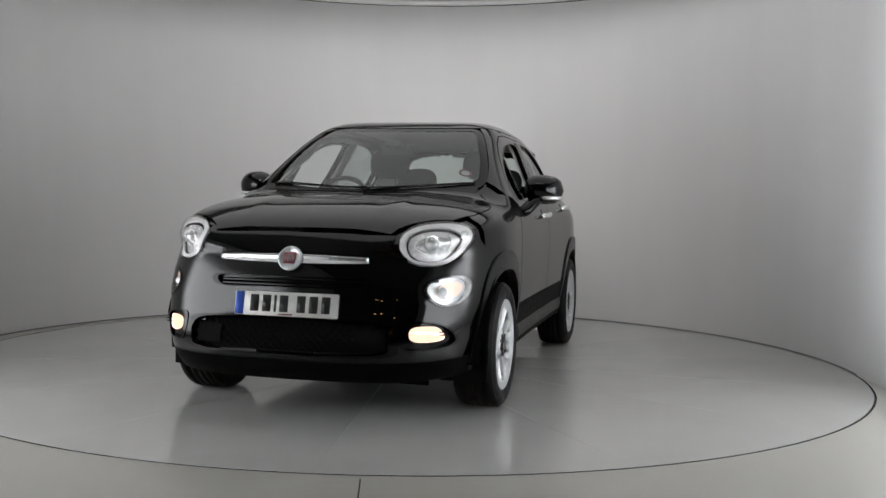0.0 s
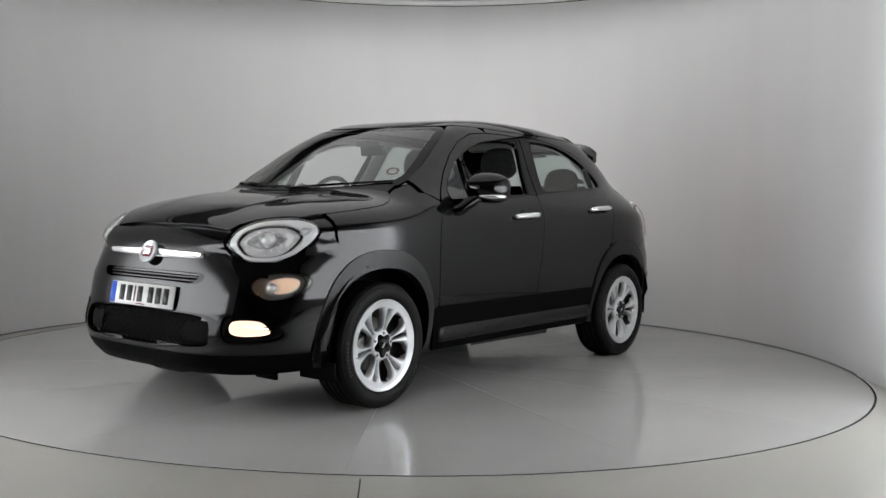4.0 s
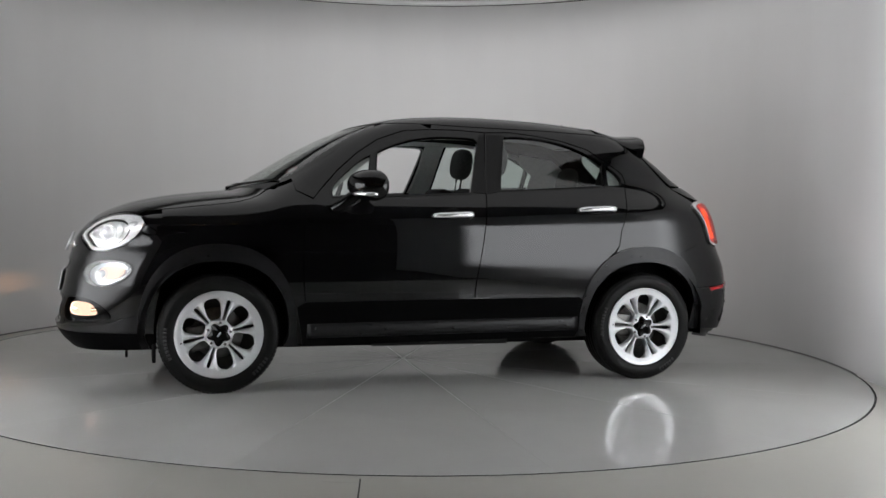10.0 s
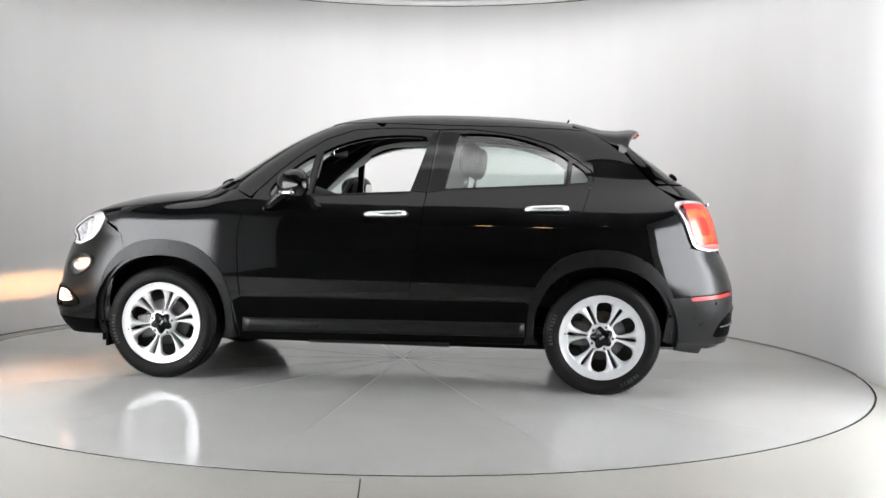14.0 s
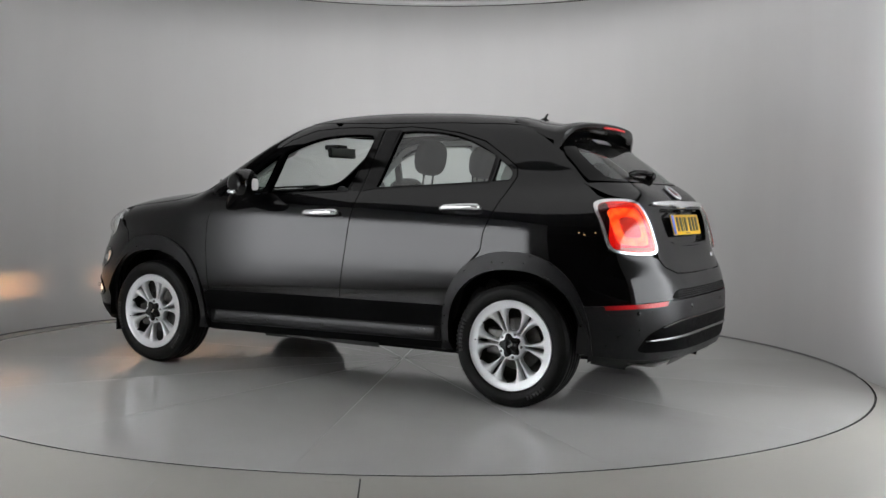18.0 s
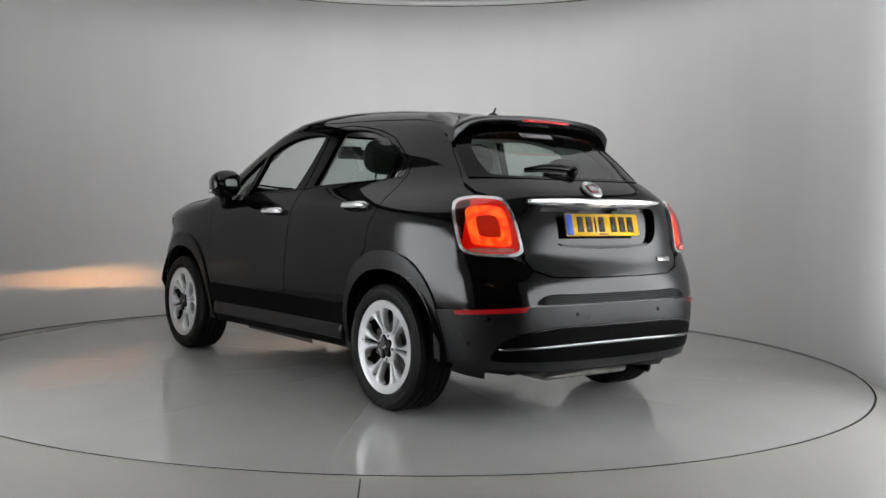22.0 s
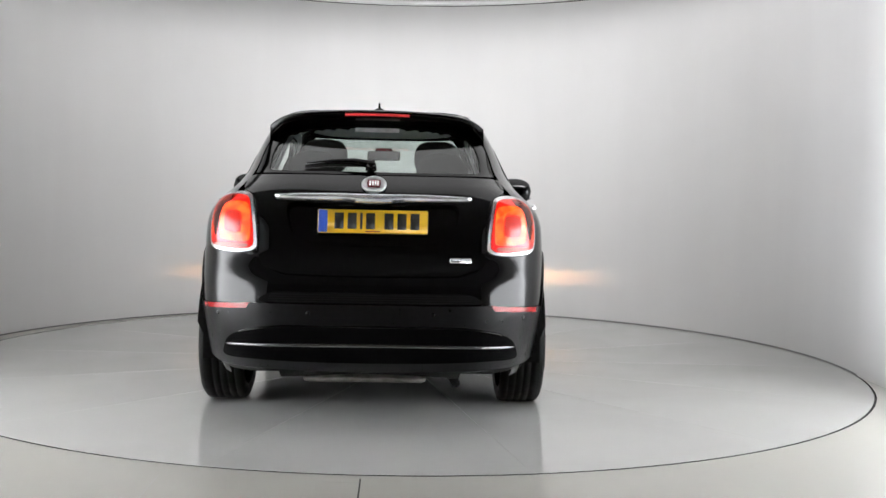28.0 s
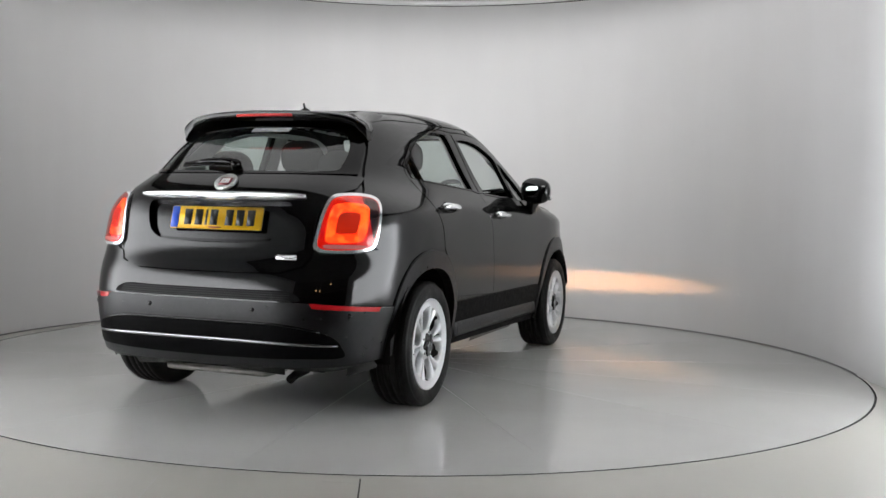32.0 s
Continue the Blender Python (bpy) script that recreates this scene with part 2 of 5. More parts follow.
def panel_mesh(name, outline, proj, mat, holes=(), off=0.0, lip=0.012, step=0.035, flip=False, back=False):
    """A curved sheet on the car's skin within the outline, with its rim turned inwards."""
    sx = math.degrees(1) / 1.1 if proj in ("nose", "stern") else 1.0
    loops = [np.array(outline, float)] + [np.array(h, float) for h in holes]
    verts, edges = [], []
    for lp in loops:
        lp = lp / (sx, 1)
        fine = []
        for a, b in zip(lp, np.roll(lp, -1, 0)):
            k = max(1, int(np.linalg.norm(b - a) / (step * 0.8)))
            fine += [a + (b - a) * j / k for j in range(k)]
        n0 = len(verts)
        verts += fine
        edges += [(n0 + j, n0 + (j + 1) % len(fine)) for j in range(len(fine))]
    lo, hi = (loops[0] / (sx, 1)).min(0), (loops[0] / (sx, 1)).max(0)
    gx, gy = np.meshgrid(np.arange(lo[0] + step * 0.37, hi[0], step), np.arange(lo[1] + step * 0.41, hi[1], step))
    g = np.c_[gx.ravel(), gy.ravel()]
    keep = inside(loops[0] / (sx, 1), g)
    for h in loops[1:]:
        keep &= ~inside(h / (sx, 1), g)
    edge_pts = np.array(verts)
    g = g[keep]
    if len(g):
        d = np.sqrt(((g[:, None, :] - edge_pts[None]) ** 2).sum(-1)).min(1)
        g = g[d > step * 0.4]
    allv = [Vector(v) for v in verts] + [Vector(v) for v in g]
    vc, _, fs, *_ = delaunay_2d_cdt(allv, edges, [], 0, 1e-6)
    q = np.array([tuple(v) for v in vc])
    tri = np.array([f for f in fs if len(f) == 3])
    cen = q[tri].mean(1)
    keep = inside(loops[0] / (sx, 1), cen)
    for h in loops[1:]:
        keep &= ~inside(h / (sx, 1), cen)
    tri = tri[keep]
    used = np.unique(tri)
    remap = -np.ones(len(q), int)
    remap[used] = np.arange(len(used))
    q, tri = q[used], remap[tri]
    P = lay(proj, q * (sx, 1))
    N = normals(P)
    P = P + off * N
    a, b, c = P[tri[:, 0]], P[tri[:, 1]], P[tri[:, 2]]
    turn = (np.cross(b - a, c - a) * N[tri].sum(1)).sum(1) < 0
    tri[turn] = tri[turn][:, ::-1]
    count = {}
    for t in tri:
        for i in range(3):
            e = (t[i], t[(i + 1) % 3])
            count[e] = True
    rim = [e for e in count if (e[1], e[0]) not in count]
    faces = [tuple(int(i) for i in t) for t in tri]
    nl = [N[i] for t in faces for i in t]
    V = list(P)
    if lip:
        for i, j in rim:
            n0 = len(V)
            V += [P[j], P[i], P[i] - lip * N[i], P[j] - lip * N[j]]
            faces.append((n0, n0 + 1, n0 + 2, n0 + 3))
            f = np.cross(P[i] - P[j], -lip * N[i])
            f = f / max(np.linalg.norm(f), 1e-9)
            nl += [f] * 4
    V, nl = np.array(V), np.array(nl)
    if flip:
        V, nl = V * (1, -1, 1), nl * (1, -1, 1)
        out, k = [], 0
        nf = []
        for f in faces:
            out.append(f[::-1])
            nf += list(nl[k:k + len(f)][::-1])
            k += len(f)
        faces, nl = out, np.array(nf)
    me = mesh_of(name, V, faces, mat)
    me.normals_split_custom_set([tuple(v) for v in nl])
    return me


def panel(name, outline, proj, mat, parent, both=False, label="", **kw):
    obs = [part(name, panel_mesh(name, outline, proj, mat, **kw), mat, parent, label)]
    if both:
        obs.append(part(name, panel_mesh(name, outline, proj, mat, flip=True, **kw), mat, parent, label))
    return obs


def sheet(rows):
    """A mesh of quads through rows of points, as (verts, faces)."""
    n = len(rows[0])
    v = [p for r in rows for p in r]
    f = [(i * n + j, i * n + j + 1, (i + 1) * n + j + 1, (i + 1) * n + j) for i in range(len(rows) - 1) for j in range(n - 1)]
    return v, f

# ---------------------------------------------------------------- the car's outer surface
def table(pairs, lo, hi, sigma):
    """A smooth curve through the pairs, as a function of numpy arrays."""
    xs = np.linspace(lo, hi, 1201)
    a = np.array(sorted(pairs))
    ys = np.interp(xs, a[:, 0], a[:, 1])
    h = xs[1] - xs[0]
    k = np.arange(-int(3 * sigma / h) - 1, int(3 * sigma / h) + 2) * h
    w = np.exp(-0.5 * (k / sigma) ** 2)
    n = len(k) // 2
    pad = np.concatenate([ys[0] + (ys[1] - ys[0]) * np.arange(-n, 0), ys, ys[-1] + (ys[-1] - ys[-2]) * np.arange(1, n + 1)])
    ys = np.convolve(pad, w / w.sum(), "valid")
    return lambda v: np.interp(v, xs, ys)


TOP = table([(2.4, 0.72), (2.2, 0.855), (2.1, 0.915), (2.0, 0.963), (1.9, 0.998), (1.73, 1.043), (1.54, 1.076), (1.36, 1.098), (1.24, 1.108), (1.17, 1.12),
             (1.02, 1.212), (0.873, 1.302), (0.726, 1.39), (0.578, 1.466), (0.43, 1.527), (0.282, 1.565), (0.134, 1.584), (-0.088, 1.599), (-0.31, 1.603),
             (-0.533, 1.60), (-0.755, 1.592), (-1.05, 1.570), (-1.31, 1.535), (-1.6, 1.49), (-2.2, 1.38)], -2.4, 2.5, 0.03)
NOSE = table([(0.0, 1.88), (0.18, 2.02), (0.25, 2.115), (0.33, 2.163), (0.42, 2.17), (0.48, 2.15), (0.54, 2.125), (0.62, 2.112), (0.7, 2.095), (0.78, 2.07),
              (0.86, 2.03), (0.93, 1.97), (1.05, 1.90), (1.7, 1.75)], 0.0, 1.8, 0.02)
STERN = table([(0.0, 1.9), (0.18, 1.98), (0.26, 2.04), (0.34, 2.065), (0.44, 2.075), (0.52, 2.075), (0.6, 2.07), (0.7, 2.045), (0.8, 1.99), (0.9, 1.965), (1.0, 1.94),
              (1.08, 1.91), (1.14, 1.865), (1.2, 1.765), (1.3, 1.635), (1.4, 1.50), (1.48, 1.40), (1.56, 1.29), (1.7, 1.1)], 0.0, 1.8, 0.02)
SIDE = table([(0.0, 0.76), (0.2, 0.80), (0.3, 0.828), (0.42, 0.850), (0.48, 0.861), (0.53, 0.868), (0.56, 0.8705), (0.62, 0.8735), (0.70, 0.876), (0.80, 0.8765), (0.90, 0.874), (0.955, 0.869), (0.995, 0.860),
              (1.04, 0.843), (1.09, 0.812), (1.15, 0.770), (1.25, 0.717), (1.35, 0.671), (1.45, 0.630), (1.6, 0.575), (1.8, 0.51)], 0.0, 1.8, 0.010)
ARCH = table([(-2.4, 0.995), (-1.8, 1.0), (-1.3, 1.015), (-0.8, 1.0), (0.0, 0.992), (0.8, 1.0), (1.3, 1.015), (1.8, 1.0), (2.4, 0.99)], -2.4, 2.5, 0.12)
BASE = table([(-2.4, 1.0), (0.62, 1.0), (1.15, 0.87), (1.5, 0.825), (2.5, 0.76)], -2.4, 2.5, 0.1)
CROWN = table([(-2.4, 6.0), (-1.3, 6.5), (-0.6, 8.0), (0.3, 9.0), (0.75, 7.0), (1.05, 4.2), (1.35, 3.7), (2.5, 3.2)], -2.4, 2.5, 0.1)
WAIST = table([(-2.4, 0.27), (-1.9, 0.20), (-1.5, 0.128), (-1.1, 0.036), (-0.7, 0.004), (-0.2, 0.0), (2.5, 0.0)], -2.4, 2.5, 0.1)
LIFT = table([(0.0, 0.0), (1.02, 0.0), (1.08, 0.25), (1.2, 1.0), (1.8, 1.0)], 0.0, 1.8, 0.03)
BOW = table([(-2.4, 0.0), (-0.3, 0.0), (0.3, 0.22), (1.0, 0.30), (1.35, 0.10), (2.5, 0.0)], -2.4, 2.5, 0.1)


def skin(p):
    """Below 1 inside the car's body, 1 on its surface."""
    x, y, z = p[..., 0], p[..., 1], p[..., 2]
    ay = np.abs(y) / (SIDE(z) * ARCH(x) * (1 - WAIST(x) * LIFT(z)))
    base = BASE(x)
    top = TOP(x + BOW(x) * y * y) + 0.004 * np.exp(-((np.abs(y) - 0.33 - 0.10 * (1.9 - x)) / 0.05) ** 2) * np.clip((x - 1.05) / 0.25, 0, 1) * np.clip((1.95 - x) / 0.3, 0, 1)
    fz = np.clip((z - base) / np.maximum(top - base, 0.02), 0, 4)
    fx = np.where(x > 0, np.clip((x - 0.9) / (NOSE(z) - 0.9), 0, 4), np.clip((-0.9 - x) / (STERN(z) - 0.9), 0, 4))
    m = CROWN(x)
    s = (ay ** m + fz ** m + 1e-9) ** (1 / m)
    w = fz ** 2 / (fz ** 2 + ay ** 2 + 1e-6)
    k = np.where(x > 0, np.interp(z, [0.6, 0.9], [3.7, 3.0]), 4.4) + 5.0 * w
    return (s ** k + fx ** k + 1e-12) ** (1 / k)


def march(a, b):
    """The points between a (inside) and b (outside) at which the skin is crossed."""
    a, b = a.copy(), b.copy()
    for _ in range(34):
        m = (a + b) / 2
        inside = (skin(m) < 1)[:, None]
        a, b = np.where(inside, m, a), np.where(inside, b, m)
    return (a + b) / 2


def normals(p, e=0.002):
    g = np.stack([skin(p + e * np.eye(3)[i]) - skin(p - e * np.eye(3)[i]) for i in range(3)], -1)
    return g / np.maximum(np.linalg.norm(g, axis=1, keepdims=True), 1e-9)


AXIS_F, AXIS_R = 0.95, -0.95


def lay(proj, q):
    """Places of the flat outline q on the car's surface. side: (x, z); top: (x, y); front, rear: (y, z); nose, stern: (degrees from the car's middle line, z)."""
    q = np.asarray(q, float)
    o = np.zeros(len(q))
    if proj == "side":
        return march(np.c_[q[:, 0], o, q[:, 1]], np.c_[q[:, 0], o + 1.3, q[:, 1]])
    if proj == "top":
        return march(np.c_[q, o + 0.4], np.c_[q, o + 2.0])
    if proj in ("front", "rear"):
        s = 1 if proj == "front" else -1
        return march(np.c_[o + 0.6 * s, q], np.c_[o + 2.6 * s, q])
    c, s = (AXIS_F, 1) if proj == "nose" else (AXIS_R, -1)
    f = np.radians(q[:, 0])
    return march(np.c_[o + c, o, q[:, 1]], np.c_[c + s * 1.8 * np.cos(f), 1.8 * np.sin(f), q[:, 1]])

# ---------------------------------------------------------------- the studio
R_TABLE, R_WALL, WALL_Y, WALL_H = 2.965, 3.05, -5.8, 2.95
TC = (0.05, 0.085)
WC = (-0.03, 0.06)


def studio():
    # floor round the turntable, with a round hole
    bm = bmesh.new()
    n = 210
    inner = [bm.verts.new((TC[0] + R_TABLE * math.cos(2 * math.pi * i / n) * 1.0045, TC[1] + R_TABLE * math.sin(2 * math.pi * i / n) * 1.0045, 0.0)) for i in range(n)]
    outer = []
    for i in range(n):
        c, s = math.cos(2 * math.pi * i / n), math.sin(2 * math.pi * i / n)
        k = 14 / max(abs(c), abs(s))
        outer.append(bm.verts.new((k * c, k * s, 0)))
    for i in range(n):
        bm.faces.new((inner[i], outer[i], outer[(i + 1) % n], inner[(i + 1) % n]))
    low = [bm.verts.new((v.co.x, v.co.y, -0.06)) for v in inner]
    for i in range(n):
        bm.faces.new((inner[(i + 1) % n], low[(i + 1) % n], low[i], inner[i]))
    for v in low:
        v.co.z = -0.02
    mid = [bm.verts.new((v.co.x * 0.99, v.co.y * 0.99, -0.02)) for v in inner]
    for i in range(n):
        bm.faces.new((low[(i + 1) % n], mid[(i + 1) % n], mid[i], low[i])).material_index = 1
    for f in bm.faces:
        if f.calc_center_median().z < -0.005:
            f.material_index = 1
    me = bpy.data.meshes.new("floor")
    bm.to_mesh(me)
    bm.free()
    me.materials.append(OUTER)
    me.materials.append(GAP)
    tagged(new("floor", me), "worn pale grey painted concrete floor around the turntable", "floor", kind="structure")
    bm = bmesh.new()
    box(bm, -8.99, 8.99, -12.99, -4.3, 0.0, 0.004)
    me = bpy.data.meshes.new("floor_hall")
    bm.to_mesh(me)
    bm.free()
    me.materials.append(BLACK)
    tagged(new("floor_hall", me), "dark floor covering of the hall in front of the studio", "floor", kind="structure")
    # wall: half a drum and two straight sides
    def plan(r, x):
        e = math.radians(10)
        pts = [(WC[0] + r * math.cos(e) - 0.22, WALL_Y)]
        pts += [(WC[0] + r * math.cos(a), WC[1] + r * math.sin(a)) for a in np.linspace(-e, math.pi + e, 109)]
        return pts + [(WC[0] - r * math.cos(e) + 0.22, WALL_Y)]
    a, b = plan(R_WALL, 0), plan(R_WALL + 0.12, 0)
    rows = [[(x, y, z) for x, y in pl] for pl, z in ((a, 0.0), (a, 0.6), (a, 1.2), (a, 1.8), (a, 2.4), (a, WALL_H), (b, WALL_H), (b, 0.0))]
    v, f = sheet(rows)
    me = mesh_of("wall_curved", v, f, WALL)
    me.update()
    ob = tagged(new("wall_curved", me), "smooth curved white studio wall wrapping around the turntable", "wall", kind="structure")
    return ob


studio()


def turntable():
    """A round deck of fourteen plates on a dark drum."""
    bm = lathe([(0.0001, -0.0012), (R_TABLE - 0.03, -0.0012), (R_TABLE - 0.03, -0.019), (0.0001, -0.019)], 96, "z")
    me = bpy.data.meshes.new("turntable")
    bm.to_mesh(me)
    bm.free()
    me.materials.append(SEAM)
    ob = tagged(new("turntable", me), "pale grey glossy painted round car turntable flush with floor", "turntable")
    step, first = 360 / 14, 87.2
    gap = 0.0001
    bm = bmesh.new()
    n = 16
    top, low = [], []
    a0, a1 = math.radians(-step / 2), math.radians(step / 2)
    pts = [(0.02, 0.0)] + [(R_TABLE * math.cos(a), R_TABLE * math.sin(a)) for a in np.linspace(a0 + gap / R_TABLE, a1 - gap / R_TABLE, n)]
    top = [bm.verts.new((x, y, 0)) for x, y in pts]
    low = [bm.verts.new((x, y, -0.012)) for x, y in pts]
    bm.faces.new(top)
    for i in range(len(pts)):
        k = (i + 1) % len(pts)
        f = bm.faces.new((low[i], low[k], top[k], top[i]))
        f.material_index = 1 if 0 < i < len(pts) - 1 else 0
    me = bpy.data.meshes.new("deck_plate")
    bm.to_mesh(me)
    bm.free()
    me.materials.append(FLOOR)
    me.materials.append(GAP)
    for k in range(14):
        p = new("deck_plate", me)
        p.parent = ob
        p.matrix_basis = pose(0, 0, 0, 0, 0, first + step * (k + 0.5))
    return ob


TABLE = turntable()


def ceiling():
    bm = bmesh.new()
    box(bm, -9, 9, -13, 9, 3.6, 3.75)
    ob = new("ceiling", bpy.data.meshes.new("ceiling"))
    bm.to_mesh(ob.data)
    bm.free()
    ob.data.materials.append(BLACK)
    tagged(ob, "dark ceiling of the hall above the studio", "ceiling", kind="structure")
    bm = bmesh.new()
    box(bm, -3.3, 3.3, -7.5, 3.3, 3.5, 3.56)
    ob = new("ceiling_studio", bpy.data.meshes.new("ceiling_studio"))
    bm.to_mesh(ob.data)
    bm.free()
    ob.data.materials.append(CEILING)
    tagged(ob, "grey ceiling over the turntable", "ceiling", kind="structure")
    for nm, q in (("wall_north", (-9, 9, 9, 9.2)), ("wall_south", (-9, 9, -13.2, -13)), ("wall_east", (9, 9.2, -13, 9)), ("wall_west", (-9.2, -9, -13, 9))):
        bm = bmesh.new()
        box(bm, q[0], q[1], q[2], q[3], 0, 3.6)
        ob = new(nm, bpy.data.meshes.new(nm))
        bm.to_mesh(ob.data)
        bm.free()
        ob.data.materials.append(BLACK)
        tagged(ob, "dark plain hall wall behind the studio", "wall", kind="structure")


ceiling()


def rim_strip():
    """The pale rail along the top of the curved wall."""
    rows = []
    for a in np.radians(np.linspace(0, 180, 73)):
        rows.append([(WC[0] + r * math.cos(a), WC[1] + r * math.sin(a), z) for r, z in ((R_WALL - 0.002, WALL_H + 0.02), (R_WALL - 0.035, WALL_H), (R_WALL - 0.035, WALL_H + 0.05), (R_WALL - 0.002, WALL_H + 0.06))])
    v, f = sheet(rows)
    tagged(new("trim", mesh_of("trim", v, f, RAIL)), "pale rail along the top edge of the wall", "trim", kind="structure")


rim_strip()


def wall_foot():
    """A thin dark strip that paints in the shadow line where the wall meets the floor."""
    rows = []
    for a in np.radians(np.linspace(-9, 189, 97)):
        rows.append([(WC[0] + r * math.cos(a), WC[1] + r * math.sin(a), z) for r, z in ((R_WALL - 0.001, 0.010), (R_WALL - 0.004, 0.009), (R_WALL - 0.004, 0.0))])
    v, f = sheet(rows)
    tagged(new("baseboard", mesh_of("baseboard", v, f, FOOT)), "thin grey strip standing in for the shadow line at the foot of the wall", "baseboard", kind="structure")


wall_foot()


def hall_lamp(x, y, z):
    """A small warm lamp hanging in the dark hall behind the camera."""
    ob = new("hall_lamp")
    tagged(ob, "small warm lamp hanging in the dark hall", "lamp", group="hall lamps")
    bm = bmesh.new()
    bmesh.ops.create_uvsphere(bm, u_segments=20, v_segments=12, radius=1.0)
    for v in bm.verts:
        v.co = Vector((v.co.x * 0.11, v.co.y * 0.05, v.co.z * 0.04))
    part("bulb", bm, HALL_LAMP, ob)
    part("shade", lathe([(0.04, 0.09), (0.13, 0.05), (0.15, 0.02), (0.148, 0.02), (0.128, 0.048), (0.038, 0.086)], 24, "z"), BLACK, ob)
    part("rod", tube([(0, 0, 0.08), (0, 0, 3.605 - z)], 0.008, 8), BLACK, ob)
    ob.matrix_basis = pose(x, y, z)


for q in ((-1.13, -7.6, 2.52), (0.84, -7.6, 2.72), (-0.64, -7.9, 2.5)):
    hall_lamp(*q)


def floor_joints():
    """Joints between the slabs of the outer floor."""
    floor = bpy.data.objects["floor"]
    for x0, y0, x1, y1, w in ((-0.128, -2.935, -0.118, -6.6, 0.006), (-0.128, -2.985, -0.27, -2.975, 0.004), (-0.905, -2.90, -0.89, -6.6, 0.004)):
        bm = bmesh.new()
        d = Vector((x1 - x0, y1 - y0, 0)).normalized()
        u = Vector((-d.y, d.x, 0)) * w / 2
        pts = [Vector((x0, y0, 0)) + u, Vector((x0, y0, 0)) - u, Vector((x1, y1, 0)) - u, Vector((x1, y1, 0)) + u]
        top = [bm.verts.new(p + Vector((0, 0, 0.0008))) for p in pts]
        low = [bm.verts.new(p) for p in pts]
        bm.faces.new(top)
        for i in range(4):
            bm.faces.new((low[i], low[(i + 1) % 4], top[(i + 1) % 4], top[i]))
        bmesh.ops.recalc_face_normals(bm, faces=bm.faces)
        part("joint", bm, SEAM if w < 0.005 else GAP, floor, smooth=False)


floor_joints()

# ---------------------------------------------------------------- the car: outlines on its skin
CAR = new("car")
CAR.empty_display_size = 0.3
tagged(CAR, "black five-door compact crossover car with silver alloy wheels, front windows down", "car")

def swap_mirrored(half):
    """Closed outline in the top view from its left half."""
    return [(b, a) for a, b in mirrored([(b, a) for a, b in half])]


SCREEN_OUT = spline(swap_mirrored([(1.17, 0.0), (1.14, 0.28), (1.07, 0.46), (0.965, 0.60), (0.90, 0.638), (0.83, 0.642), (0.66, 0.602), (0.43, 0.527),
                                   (0.375, 0.48), (0.405, 0.40), (0.44, 0.25), (0.455, 0.0)]), 4)
HEAD = spline([(25.7, 0.858), (27.0, 0.914), (30.8, 0.952), (36.8, 0.970), (43.3, 0.968), (47.0, 0.935), (46.2, 0.878), (42.0, 0.812), (36.8, 0.773), (31.2, 0.772), (27.3, 0.806)], 5)
SPOT = spline([(31.0, 0.652), (32.4, 0.694), (36.8, 0.719), (42.2, 0.719), (45.2, 0.69), (44.6, 0.636), (40.7, 0.588), (35.8, 0.577), (32.4, 0.608)], 5)
RUN = spline([(27.8, 0.47), (29.4, 0.489), (34, 0.485), (36.2, 0.447), (35.7, 0.422), (30.6, 0.416), (28.1, 0.430)], 5)
RUN_OUT = spline([(25.8, 0.503), (31, 0.511), (36.5, 0.484), (39.8, 0.423), (37.5, 0.39), (32, 0.38), (26.2, 0.39)], 5)
LOW_GRILLE = spline(mirrored([(0, 0.522), (12.5, 0.516), (21.5, 0.505), (24.4, 0.47), (24.6, 0.40), (23, 0.358), (12, 0.345), (0, 0.34)]), 4)
SLOT = spline(mirrored([(0, 0.706), (12, 0.706), (19.2, 0.70), (17.8, 0.655), (10, 0.65), (0, 0.65)]), 4)
TAIL = spline([(29.6, 0.87), (30.9, 0.968), (32.5, 1.045), (34.4, 1.092), (38.3, 1.104), (43.4, 1.102), (47.2, 1.088), (48.3, 1.055), (47.4, 0.98), (46.0, 0.885), (44.5, 0.847), (41.2, 0.832), (36.2, 0.825), (31.7, 0.827), (29.9, 0.842)], 4)
TAILGATE = mirrored([(0, 1.19), (20, 1.19), (40, 1.188), (45, 1.182), (40, 1.125), (33.8, 1.095), (31, 1.06), (29, 0.97), (28.2, 0.85), (27.8, 0.80), (26, 0.755), (20.5, 0.722), (10, 0.717), (0, 0.716)])
TAIL = [(28.6 + (a - 29.6) * 0.925, z - 0.010) for a, z in TAIL]
RECESS = spline(mirrored([(0, 1.055), (15, 1.055), (22.4, 1.05), (22.1, 0.97), (20.3, 0.905), (17, 0.868), (10, 0.856), (0, 0.852)]), 4)
GLASS_R = mirrored([(0, 1.49), (0.3, 1.48), (0.50, 1.45), (0.565, 1.34), (0.60, 1.20), (0.3, 1.198), (0, 1.198)])
GLASS_CLEAR = spline(mirrored([(0, 1.457), (0.2, 1.452), (0.41, 1.425), (0.49, 1.375), (0.52, 1.31), (0.525, 1.25), (0.50, 1.213), (0.25, 1.21), (0, 1.21)]), 4)

